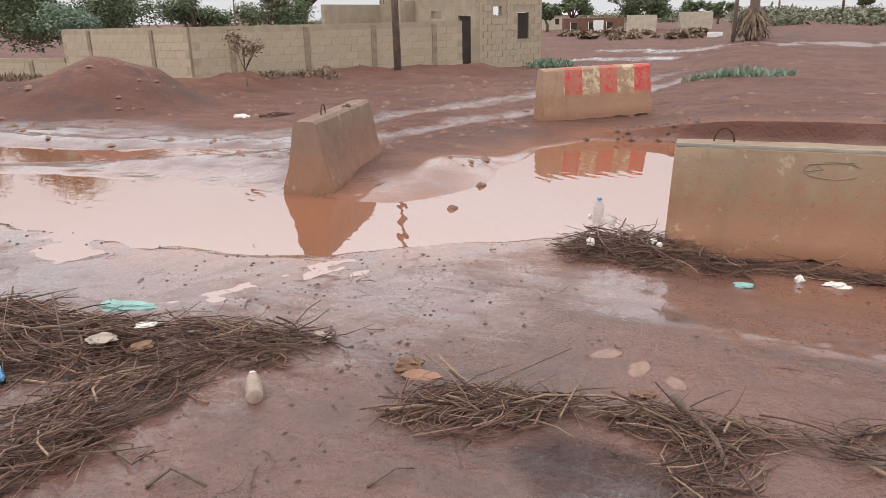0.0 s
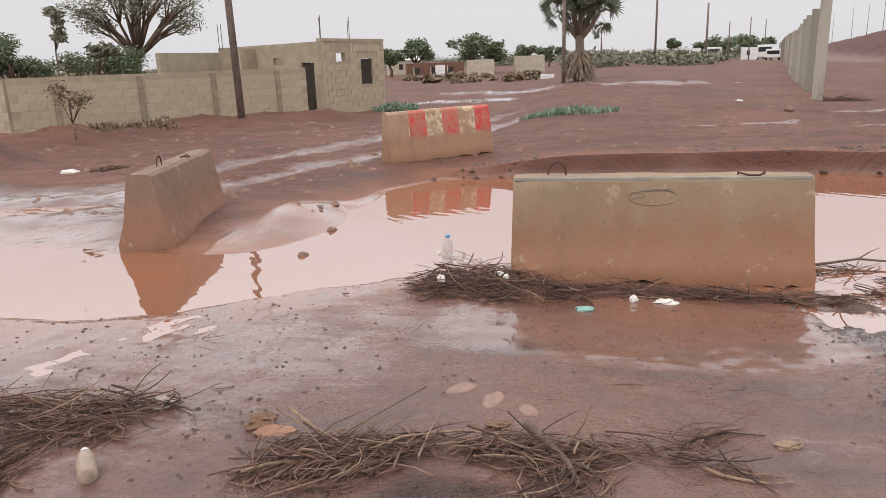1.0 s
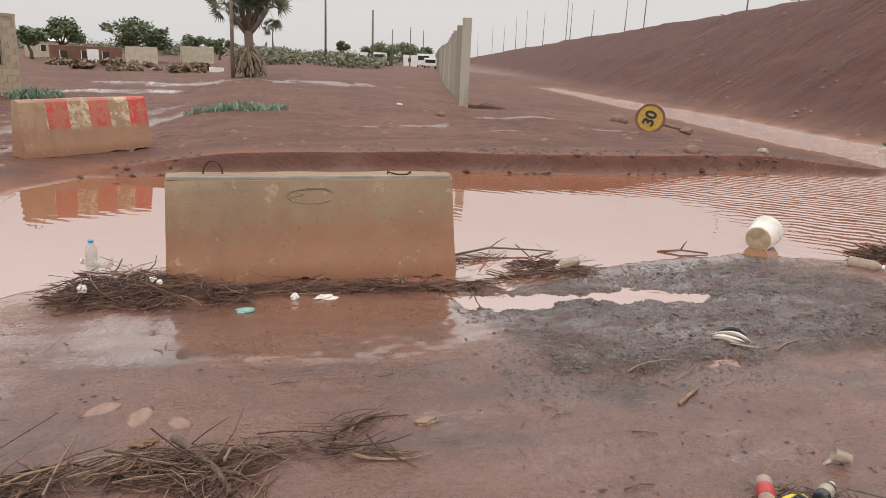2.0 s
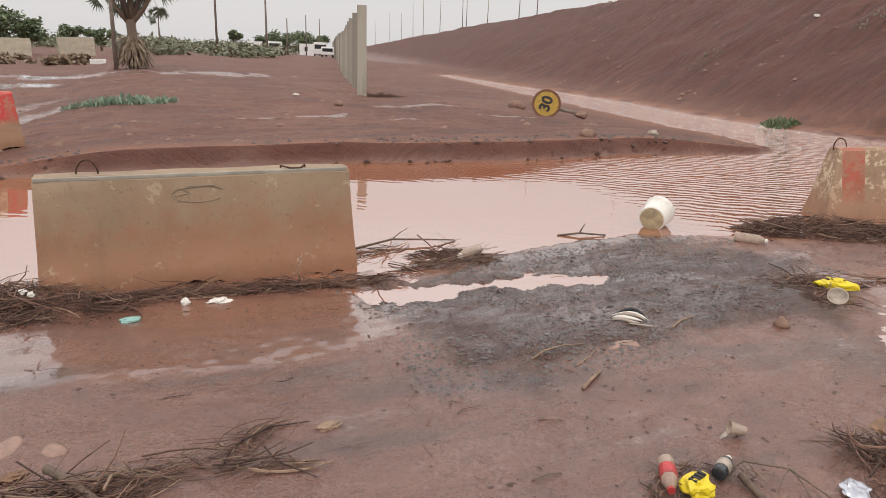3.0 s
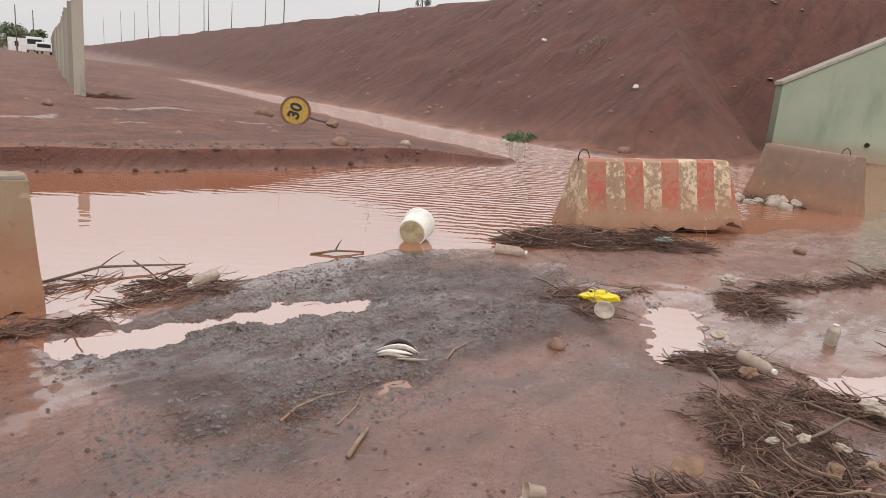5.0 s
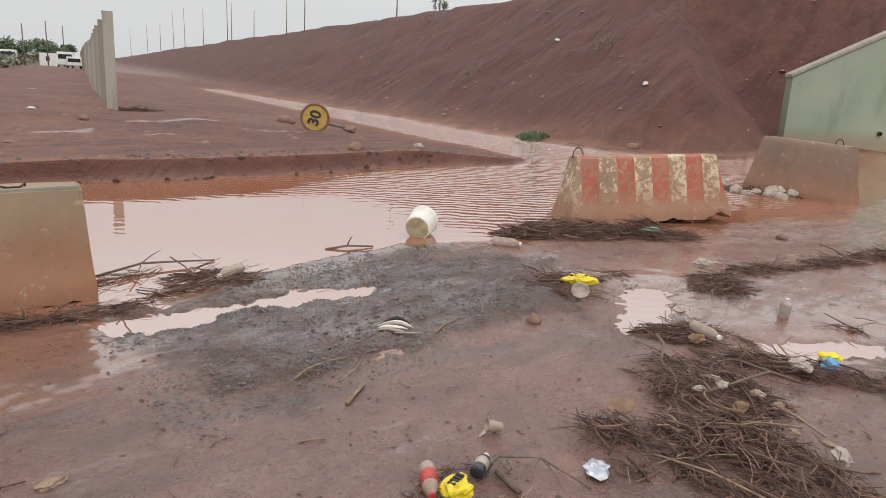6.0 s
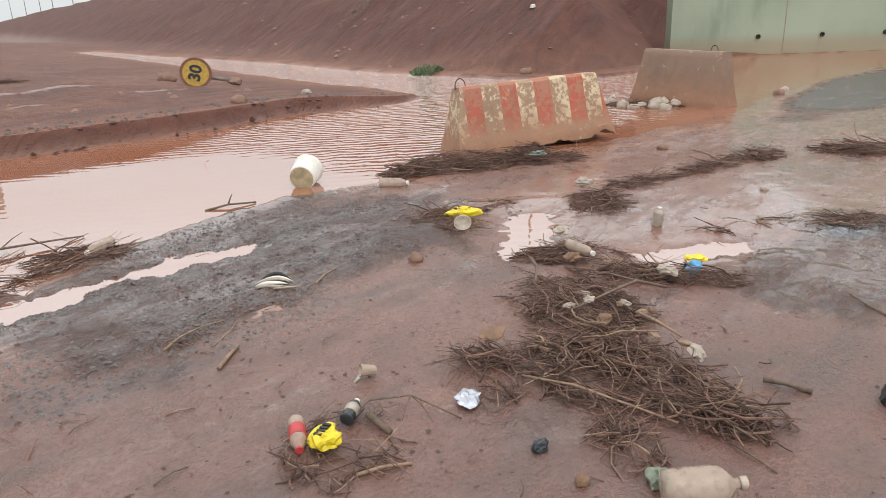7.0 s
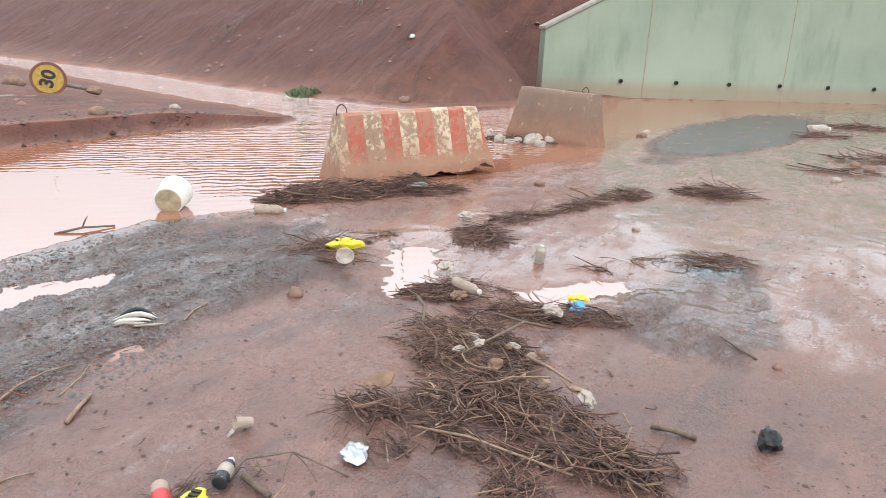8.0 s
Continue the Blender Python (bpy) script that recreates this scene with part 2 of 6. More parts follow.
EARTH = earth_material()
WATER = water_material()
CONCRETE = concrete_material("grey_brown_concrete", (0.30, 0.228, 0.150), 0.66, None, 0.98)
CONCRETE_RED = concrete_material("mud_red_concrete", (0.225, 0.155, 0.115), 0.5, None, 0.9)
CONCRETE_STRIPED = concrete_material("striped_concrete", (0.36, 0.24, 0.16), 0.5, (0.245, 0.05, 0.17, (0.43, 0.095, 0.06), -1.0), 0.75)
CONCRETE_BRIGHT = concrete_material("bright_striped_concrete", (0.40, 0.27, 0.18), 0.5, (0.31, -0.08, 0.33, (0.60, 0.055, 0.055), 0.37), 0.8)
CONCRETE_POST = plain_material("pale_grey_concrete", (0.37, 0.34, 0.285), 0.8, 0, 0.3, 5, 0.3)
STEEL = plain_material("rusty_steel", (0.13, 0.07, 0.045), 0.7, 0.6, 0.5, 40)
POLE_WOOD = plain_material("weathered_pole_wood", (0.23, 0.18, 0.15), 0.85, 0, 0.4, 6)
BLOCK = block_material()
PILLAR = plain_material("brown_concrete_pillar", (0.35, 0.28, 0.20), 0.9, 0, 0.35, 4, 0.3)
MORTAR = plain_material("sandcrete_mortar", (0.44, 0.365, 0.265), 0.95, 0, 0.25, 2, 0.4, 0.01)
# near-black that paints the shade inside openings and holes
DARK = plain_material("interior_shade", (0.05, 0.038, 0.03), 0.9, 0, 0.3, 3)
STICKS = wood_material("wet_brown_sticks", (0.235, 0.132, 0.095), (0.05, 0.027, 0.021))
STRAW = wood_material("pale_straw", (0.37, 0.25, 0.17), (0.17, 0.11, 0.075))
BARK = wood_material("grey_bark", (0.20, 0.14, 0.10), (0.10, 0.07, 0.055))
# greens lifted a little: the haze over far trees is put into the colour
LEAF = leaf_material("green_leaves", (0.075, 0.11, 0.055), (0.16, 0.20, 0.105))
LEAF_GREY = leaf_material("grey_green_leaves", (0.115, 0.125, 0.08), (0.24, 0.245, 0.165))
LEAF_BLUE = leaf_material("blue_green_leaves", (0.13, 0.20, 0.14), (0.24, 0.32, 0.23))
LEAF_DRY = leaf_material("dry_palm_leaves", (0.15, 0.105, 0.07), (0.26, 0.19, 0.125))
PALM_LEAF = leaf_material("palm_leaves", (0.075, 0.09, 0.06), (0.15, 0.165, 0.105))
WHITE_PLASTIC = plain_material("white_plastic", (0.74, 0.71, 0.65), 0.35, 0, 0.15, 9, 0.1)
DIRTY_WHITE = plain_material("dirty_white_plastic", (0.47, 0.39, 0.32), 0.5, 0, 0.4, 14, 0.3)
YELLOW_PLASTIC = plain_material("yellow_plastic", (0.78, 0.60, 0.03), 0.35, 0, 0.15, 12, 0.2)
BLACK_PRINT = plain_material("black_print", (0.02, 0.02, 0.02), 0.5, 0, 0.3, 20, 0)
RED_LABEL = plain_material("red_label", (0.5, 0.05, 0.05), 0.4, 0, 0.3, 20, 0.1)
BLUE_PLASTIC = plain_material("blue_plastic", (0.12, 0.36, 0.62), 0.4, 0, 0.3, 15, 0.2)
TEAL_PLASTIC = plain_material("teal_plastic", (0.28, 0.50, 0.45), 0.4, 0, 0.3, 15, 0.2)
FOIL = plain_material("silver_foil", (0.62, 0.64, 0.70), 0.3, 0.7, 0.3, 30, 0.6)
TEAL_GREY = plain_material("grey_green_plastic", (0.20, 0.23, 0.17), 0.4, 0, 0.35, 18, 0.3)
BOTTLE_CLEAR = clear_plastic("clear_plastic", (0.62, 0.58, 0.54), 0.12, 0.30)
BOTTLE_MUDDY = clear_plastic("muddy_clear_plastic", (0.50, 0.39, 0.31), 0.25, 0.6)
STONE = plain_material("brown_stone", (0.27, 0.16, 0.115), 0.7, 0, 0.35, 9, 0.5, 0.01)
PALE_STONE = plain_material("pale_rubble", (0.46, 0.38, 0.31), 0.8, 0, 0.35, 9, 0.5, 0.01)
BROWN_RAG = plain_material("brown_rag", (0.25, 0.145, 0.09), 0.8, 0, 0.4, 12, 0.6, 0.01)
SIGN_YELLOW = plain_material("worn_yellow_paint", (0.50, 0.31, 0.055), 0.5, 0, 0.35, 14, 0.15)
SIGN_RED = plain_material("worn_red_rim", (0.20, 0.085, 0.045), 0.6, 0, 0.35, 14, 0.15)
RUST_BROWN = plain_material("brown_brick_wall", (0.20, 0.10, 0.07), 0.9, 0, 0.3, 2)
PALE_PAINT = plain_material("pale_painted_wall", (0.52, 0.46, 0.36), 0.9, 0, 0.2, 2)
WHITE_PAINT = plain_material("white_painted_metal", (0.78, 0.78, 0.76), 0.5, 0, 0.15, 2)
GLASS_DARK = plain_material("dark_glass", (0.03, 0.035, 0.04), 0.1, 0, 0.2, 4, 0)


def post_material():
    m = Mat("streaked_shade_tone_concrete", 0.85)
    # tone drawn per post paints in the shaded sides that part the row
    c = m.mix(m.random(), (0.16, 0.145, 0.12), (0.40, 0.37, 0.31))
    c = m.mix(m.ramp(m.noise(4, 5, 0.6, (1, 1, 0.2)), 0.45, 0.7, 0, 0.6), c, (0.22, 0.19, 0.155))
    m.color(c)
    m.bump(m.noise(20, 4), 0.3, 0.006)
    return m.m


POST_MIX = post_material()


def wing_material():
    m = Mat("pale_green_painted_concrete", 0.75)
    c = m.mix(m.ramp(m.noise(0.35, 4), 0.3, 0.7), (0.25, 0.295, 0.22), (0.31, 0.35, 0.265))
    c = m.mix(m.ramp(m.noise(1.1, 6, 0.65, (1, 1, 0.3)), 0.5, 0.72, 0, 0.55), c, (0.165, 0.215, 0.155))
    c = m.mix(m.ramp(m.axis(2), 0.25, 0.75, 0.65, 0), c, (0.28, 0.20, 0.13))
    m.color(c)
    m.bump(m.noise(3, 5), 0.3, 0.02)
    return m.m


WING = wing_material()


# ---------- mesh helpers ----------
def part(name, bm, material, parent=None, label="", smooth=False):
    """Link a bmesh (or a ready mesh) as one object, under a thing or part if one is given."""
    if isinstance(bm, bmesh.types.BMesh):
        me = bpy.data.meshes.new(name)
        bm.normal_update()
        bm.to_mesh(me)
        bm.free()
    else:
        me = bm
    if material:
        me.materials.append(material)
    if smooth:
        me.shade_smooth()
    ob = new(name, me)
    if parent:
        ob.parent = parent
    if label:
        ob["label"] = label
    return ob


def thing(name, m, label, category, group="", kind=""):
    ob = new(name)
    ob.empty_display_size = 0.2
    ob.matrix_world = m
    return tagged(ob, label, category, group, kind)


def mesh_from(name, verts, faces):
    me = bpy.data.meshes.new(name)
    me.from_pydata([tuple(v) for v in verts], [], faces)
    me.update()
    return me


def box(x0, y0, z0, x1, y1, z1, bevel=0.0):
    bm = bmesh.new()
    bmesh.ops.create_cube(bm, size=1)
    for v in bm.verts:
        v.co = ((x0 + x1) / 2 + v.co.x * (x1 - x0), (y0 + y1) / 2 + v.co.y * (y1 - y0), (z0 + z1) / 2 + v.co.z * (z1 - z0))
    if bevel:
        bmesh.ops.bevel(bm, geom=list(bm.edges), offset=bevel, segments=2, profile=0.6, affect='EDGES')
    return bm


def tube_data(path, radii, sides=6, cap=True):
    """Vertices and faces of a tube along a path."""
    verts, faces = [], []
    path = [Vector(p) for p in path]
    side = None
    for i, p in enumerate(path):
        d = (path[min(i + 1, len(path) - 1)] - path[max(i - 1, 0)]).normalized()
        if side is None:
            side = d.orthogonal().normalized()
        side = (side - d * side.dot(d)).normalized()
        up = d.cross(side)
        for k in range(sides):
            a = 2 * math.pi * k / sides
            verts.append(p + (side * math.cos(a) + up * math.sin(a)) * radii[i])
    for i in range(len(path) - 1):
        for k in range(sides):
            a, b = i * sides + k, i * sides + (k + 1) % sides
            faces.append((a, b, b + sides, a + sides))
    if cap:
        faces.append(tuple(range(sides))[::-1])
        faces.append(tuple((len(path) - 1) * sides + k for k in range(sides)))
    return verts, faces


def tube(name, path, radii, sides=6):
    return mesh_from(name, *tube_data(path, radii, sides))


def lathe(name, profile, sides=20, caps=True):
    """A body of revolution about z from (radius, height) pairs."""
    verts, faces = [], []
    for r, z in profile:
        for k in range(sides):
            a = 2 * math.pi * k / sides
            verts.append((r * math.cos(a), r * math.sin(a), z))
    for i in range(len(profile) - 1):
        for k in range(sides):
            a, b = i * sides + k, i * sides + (k + 1) % sides
            faces.append((a, b, b + sides, a + sides))
    if caps and profile[0][0] > 1e-4:
        faces.append(tuple(range(sides))[::-1])
    if caps and profile[-1][0] > 1e-4:
        faces.append(tuple((len(profile) - 1) * sides + k for k in range(sides)))
    return mesh_from(name, verts, faces)


def lump(seed, size, rough=0.25, cuts=2, flat=1.0):
    """An irregular stone-like body."""
    bm = bmesh.new()
    bmesh.ops.create_icosphere(bm, subdivisions=cuts, radius=1)
    off = Vector((seed * 3.17, seed * 1.31, seed * 7.7))
    for v in bm.verts:
        k = 1 + rough * 2 * noise.noise(v.co * 1.3 + off) + rough * 0.7 * noise.noise(v.co * 3.1 + off)
        v.co = Vector((v.co.x * size[0], v.co.y * size[1], v.co.z * size[2] * flat)) * k
    return bm


# ---------- the ground ----------
POOL = [(-14, -1.1), (-9, -1.25), (-5.8, -1.25), (-4.3, -1.4), (-3.1, -1.42), (-2.5, -1.2), (-1.95, -0.9), (-1.4, -0.52), (-0.8, -0.1), (0, 0.15),
        (1.5, 0.2), (2.15, -0.35), (2.47, -0.15), (2.66, -0.37), (3.45, -0.3), (4.44, -0.07), (5.2, 0.0), (5.9, -0.4), (6.4, -0.45), (7.1, -0.4),
        (7.7, -0.5), (8.6, -0.95), (9.9, -1.35), (11.4, -1.5), (13, -1.75), (14.6, -1.55), (18, -1.62), (22, -1.8), (27.3, -3.3), (34, -6.4), (35.2, -5.9), (26.4, 2.3), (22.5, 3.0), (19, 2.6),
        (16.2, 3.4), (16.2, 6.0), (16.4, 9), (17, 12.3), (18.4, 17.1), (19.2, 22.4), (20.2, 30), (22.4, 42), (20.6, 41), (16.3, 22.5), (14.2, 13.5),
        (13, 9), (12.7, 6.5), (12.0, 4.5), (11.4, 4.1), (8.8, 4.75), (6.8, 4.6), (4.6, 4.7), (3.6, 5.0), (0, 4.75), (-1.37, 4.75), (-2.0, 3.8),
        (-2.15, 2.9), (-2.6, 2.2), (-2.6, 1.1), (-2.75, 0.7), (-3.3, 0.6), (-3.85, 0.5), (-5.1, 0.68), (-8, 0.5), (-14, 0.3)]
WET_SPOTS = [(2.9, 9.3, 0.6, 0.28), (4.6, 9.7, 0.55, 0.25), (5.6, 8.3, 0.5, 0.12), (7.4, 11.6, 1.2, 0.25), (3.8, 9.1, 0.9, 0.12), (8.6, 8.9, 0.8, 0.12), (4.2, 27, 3.5, 1.6), (-1.5, 30, 4, 1.5), (-3.5, 23, 2.5, 1.2)]
SIDE_PUDDLE = [(-14, 1.1), (-8.6, 1.0), (-6.6, 1.7), (-5.6, 2.7), (-6.4, 2.6), (-8.6, 1.9), (-14, 2.0)]
SMALL_PUDDLES = [[(5.0, -2.86), (5.3, -2.95), (5.5, -2.8), (5.95, -2.45), (5.8, -2.38), (5.4, -2.6)], [(5.36, -3.80), (5.9, -4.04), (6.2, -4.05), (5.9, -3.84), (5.46, -3.62)],
                 [(2.05, -1.02), (2.6, -1.1), (3.0, -1.02), (3.3, -1.06), (3.9, -1.16), (3.95, -1.08), (3.4, -0.9), (2.9, -0.92), (2.6, -0.86), (2.2, -0.84)],
                 [(-1.72, -1.50), (-1.45, -1.62), (-1.22, -1.42), (-1.32, -1.32), (-1.55, -1.4)]]
FOOT = [(25.3, 5.3), (23.4, 4.5), (20, 3.6), (17.6, 4.4), (16.9, 6), (17.1, 9), (17.9, 12.4), (19.2, 17), (20.2, 22.5), (22, 32), (25.2, 45), (60, 190), (160, 600),
        (900, 600), (900, -400), (121, -84.6), (36.9, -5.4)]


def edge_distance(x, y, poly):
    """Signed distance to a polygon, negative inside."""
    d = np.full(x.shape, 1e18)
    inside = np.zeros(x.shape, bool)
    n = len(poly)
    for i in range(n):
        (ax, ay), (bx, by) = poly[i], poly[(i + 1) % n]
        ex, ey = bx - ax, by - ay
        t = np.clip(((x - ax) * ex + (y - ay) * ey) / (ex * ex + ey * ey), 0, 1)
        d = np.minimum(d, (x - ax - t * ex) ** 2 + (y - ay - t * ey) ** 2)
        cross = (ay > y) != (by > y)
        if ey:
            inside ^= cross & (x < ax + (y - ay) / ey * ex)
    d = np.sqrt(d)
    return np.where(inside, -d, d)


def sstep(a, b, v):
    t = np.clip((v - a) / (b - a), 0, 1)
    return t * t * (3 - 2 * t)


GRAIN = np.random.default_rng(5).random((256, 256))


def value_noise(x, y, scale, seed=0):
    """Smooth lattice noise in -1..1."""
    u, v = x * scale + seed * 17.3, y * scale + seed * 9.1
    i, j = np.floor(u).astype(int), np.floor(v).astype(int)
    fu, fv = u - i, v - j
    fu, fv = fu * fu * (3 - 2 * fu), fv * fv * (3 - 2 * fv)
    g = lambda a, b: GRAIN[a % 256, b % 256]
    return 2 * ((g(i, j) * (1 - fu) + g(i + 1, j) * fu) * (1 - fv) + (g(i, j + 1) * (1 - fu) + g(i + 1, j + 1) * fu) * fv) - 1


def terrain(x, y):
    """Height of the ground and its zones at the places x, y."""
    x, y = np.asarray(x, float), np.asarray(y, float)
    wob = 0.10 * value_noise(x, y, 1.3, 1) + 0.05 * value_noise(x, y, 4.0, 2)
    near = np.exp(-np.maximum(0, np.hypot(x - 3, y) - 12) ** 2 / 200)
    sd = edge_distance(x, y, POOL) + wob * 0.8
    rough = 0.012 * value_noise(x, y, 0.9, 3) + 0.008 * value_noise(x, y, 3.1, 4) + 0.004 * value_noise(x, y, 9, 5) + 0.0025 * value_noise(x, y, 19, 6)
    # low mud flat on the near side, a raised terrace behind the pool
    far = sstep(0.6, 1.6, y - np.where(x > 12, 1.2, 0.0)) * sstep(34, 24, x)
    z = 0.012 + 0.024 * sstep(0, 2.5, sd) * sstep(-3.5, 0.5, x + 0.5 * y) + rough * 0.9 - 0.008 * sstep(-0.8, -2.6, x) + 0.014 * sstep(-2.2, -2.8, y)
    lip_w = np.where(x > -1, 0.10 + 0.05 * value_noise(x, y, 2.0, 22), 0.10 + 1.0 * sstep(-1, -2.5, x))
    lip_h = (0.04 + 0.21 * sstep(-1.6, 0.8, x)) * (1 - 0.85 * sstep(9.0, 12.4, x + 0.12 * np.maximum(0, -(y - 5)))) + 0.05
    z_far = lip_h * sstep(0, lip_w, sd) * (1 - 0.5 * sstep(10, 26, y) * sstep(2, -5, x)) + 0.06 * sstep(1, 6, sd) * value_noise(x, y, 0.25, 7) + 3.5 * rough * sstep(0.2, 3, sd)
    z_far += 0.16 * sstep(5, 14, sd) * sstep(-2, 3, x)
    z = z * (1 - far) + np.maximum(z_far, 0.012) * far
    z = np.where(sd < 0, -0.07 * sstep(0, 0.5, -sd) + rough * 0.4 * sstep(0.6, 0, -sd), z)
    for poly, deep in [(SIDE_PUDDLE, 0.06)] + [(p, 0.035) for p in SMALL_PUDDLES[:3]]:
        sp = edge_distance(x, y, poly) + wob * (0.9 if poly is SIDE_PUDDLE else 0.55) + (0.0 if poly is SIDE_PUDDLE else 0.05 * value_noise(x, y, 9, 18) + 0.03 * value_noise(x, y * 1.5, 22, 23) + 0.015)
        z = z * sstep(-0.02, 0.5, sp) - deep * sstep(0.12, -0.15, sp)
    churn = sstep(0.1, 0.55, value_noise(x, y, 0.55, 19) + 0.35) * sstep(0.05, 0.5, sd) * (1 - far) * near
    churn_z = churn * (0.010 * np.abs(value_noise(x, y * 1.6, 6.5, 20)) + 0.007 * value_noise(x, y, 15, 21))
    z += churn_z
    # soil heap, bank before the compound wall
    d = np.hypot((x + 11.6) / 2.5, (y - 6.0) / 2.0)
    z += 0.95 * sstep(1.05, 0.05, d) * (1 + 0.15 * value_noise(x, y, 2, 8))
    d = np.hypot((x + 15.0) / 3.4, (y - 5.2) / 2.0)
    z += 0.55 * sstep(1.05, 0.1, d) * (1 + 0.2 * value_noise(x, y, 2, 9))
    along = (x + 12.8) * 0.58 + (y - 10) * 0.815
    off = (x + 12.8) * 0.815 - (y - 10) * 0.58
    z += sstep(-3, 0, along) * sstep(10, 8, along) * sstep(-0.6, 0.3, off) * sstep(2.6, 0.9, off) * (0.22 + 0.14 * value_noise(x, y, 1.1, 10) + 0.08 * value_noise(x, y, 3, 11))
    # earth piled against and under the barrier by the road
    z += 0.20 * np.exp(-(((x + 2.55) / 0.55) ** 2 + ((y - 1.75) / 0.9) ** 2))
    # embankment
    se = -edge_distance(x, y, FOOT)
    v = (x - 18.6) * 0.225 + (y - 14.6) * 0.974
    top = np.maximum(1.2, 6.15 - 0.023 * v) + 0.12 * value_noise(x, y, 0.12, 12)
    gully = 0.16 * value_noise(x * 0.974 - y * 0.225, x * 0.3 + y, 0.9, 13) + 0.07 * value_noise(x, y, 2.2, 14)
    main = (x - 18.6) * 0.974 - (y - 14.6) * 0.225
    zs = np.minimum(0.6 * np.maximum(main, 0.6 * se), 1.15 * se) + 0.15 + gully * sstep(0.3, 2.5, se)
    bank = np.minimum(zs, top + 0.02 * (zs - top))
    z = np.where(se > 0, np.maximum(z, bank), z)
    slope = sstep(0.0, 1.2, se)
    z += 0.25 * sstep(20, 26, x) * sstep(8, 2, y) * sstep(0.4, -2, se) * sstep(0.1, 1.5, sd) * sstep(-1, 1, y)
    wet = (1 - 0.85 * slope) * (1 - 0.75 * far * sstep(0.2, 1.5, sd)) * (0.35 + 0.65 * np.maximum(near, sstep(8, 12, x) * sstep(0.5, -1.0, y) * sstep(45, 30, x)))
    wet *= 1 - 0.9 * far * sstep(-0.05, 0.1, sd)
    slope = np.maximum(slope, 0.9 * far * sstep(-0.05, 0.05, sd) * sstep(1.7, 0.9, sd / lip_w) * sstep(-2, 0.5, x))
    for cx, cy, rx, ry in WET_SPOTS:
        d = np.hypot((x - cx) / rx, (y - cy) / ry) + 0.5 * value_noise(x, y, 2.5, 15)
        wet = np.maximum(wet, 1.25 * sstep(1.0, 0.6, d))
    lane = (x + 5.6) * 0.909 - (y - 3.6) * 0.416
    run = (x + 5.6) * 0.416 + (y - 3.6) * 0.909
    rut = sstep(1.0, 0.35, np.abs(np.abs(lane + 0.3 * value_noise(x, y, 0.3, 16)) - 0.75) / 0.45 + 0.35 * value_noise(x, y, 1.6, 17)) * sstep(-3, 0, run) * sstep(16, 9, run)
    wet = np.maximum(wet, 0.62 * rut)
    z = z - 0.03 * rut
    silt = sstep(0.9, -0.1, sd) + sstep(0.7, 0.0, np.hypot((x - 1.1) / 1.5, (y + 1.0) / 0.75)) * 0.45
    ragged = 0.30 * value_noise(0.6 * x + 0.2 * y, 1.3 * y - 0.4 * x, 1.3, 30) + 0.20 * value_noise(x - 0.3 * y, 1.8 * y - 0.5 * x, 3.4, 33)
    asp = 0.95 * sstep(1.45, 0.45, np.hypot((x - 3.5) / 2.5, (y + 1.35 - 0.12 * (x - 3.5)) / 1.25) + ragged) * sstep(1.7, 2.15, x + 0.1 * y) + 0.75 * sstep(1.2, 0.3, np.hypot((x - 5.9) / 1.2, (y + 4.75) / 0.7) + 1.2 * ragged)
    asp += 0.75 * sstep(1.1, 0.3, np.hypot((x - 0.05 + 0.5 * (y + 3.3)) / 0.55, (y + 3.3) / 0.45)) + 0.8 * sstep(1.1, 0.4, np.hypot((x - 6.95) / 0.6, (y + 4.6) / 0.4))
    # far wet asphalt that takes the painted dark reflection
    slate_reflect = sstep(1.15, 0.8, np.hypot((x - 18.6 - 0.6 * (y + 3.2)) / 6.4, (y + 3.2 + 0.10 * (x - 18.6)) / 1.35) + 0.12 * value_noise(x, y, 0.9, 24))
    asp += 1.4 * slate_reflect
    road_film = sstep(4.6, 5.8, x) * sstep(-0.9, -1.8, y)
    z -= (rough * 0.8 + churn_z) * 0.85 * road_film * (1 - far) * sstep(0.0, 0.3, sd) * (z > 0)
    lumps = np.clip(asp, 0, 1) * (1 - slate_reflect) * near * sstep(-0.004, 0.02, z)
    z += lumps * (0.022 * np.abs(value_noise(x, y * 1.3, 9, 25)) + 0.018 * np.abs(value_noise(x * 0.8, y, 17, 26)))
    trodden = sstep(0.0, 0.8, x) * sstep(4.8, 3.8, x) * sstep(-1.2, -2.0, y) * (1 - np.clip(asp, 0, 1)) * near
    z += trodden * (0.010 * np.abs(value_noise(x, y * 1.3, 8, 28)) + 0.008 * np.abs(value_noise(x, y, 16, 29)))
    # the thin sheet of water: widest on the low flat and over the road towards the underpass
    film = 0.85 * sstep(0.6, -2.2, x) * sstep(-3.4, -2.0, y) + 0.62 * sstep(-0.6, -2.0, x) * sstep(-2.2, -3.2, y) + 0.72 * sstep(4.6, 5.8, x) * sstep(-0.9, -1.8, y) + 1.1 * sstep(1.25, 0.7, np.hypot((x - 1.0) / 1.35, (y + 1.15) / 0.75) + 0.12 * value_noise(x, y, 1.7, 31))
    film = np.maximum(film, 0.26 + 0.34 * np.clip(asp, 0, 1)) + 0.5 * sstep(0.5, 0.0, sd) * (1 - far)
    flat_left = sstep(-3.7, -4.6, x) * sstep(4.4, 3.0, y + 0.4 * value_noise(x, y, 0.8, 27)) * sstep(-0.3, 0.3, y) * sstep(-13, -10, x)
    wet = np.maximum(wet, 0.95 * flat_left)
    silt = silt + 0.35 * road_film
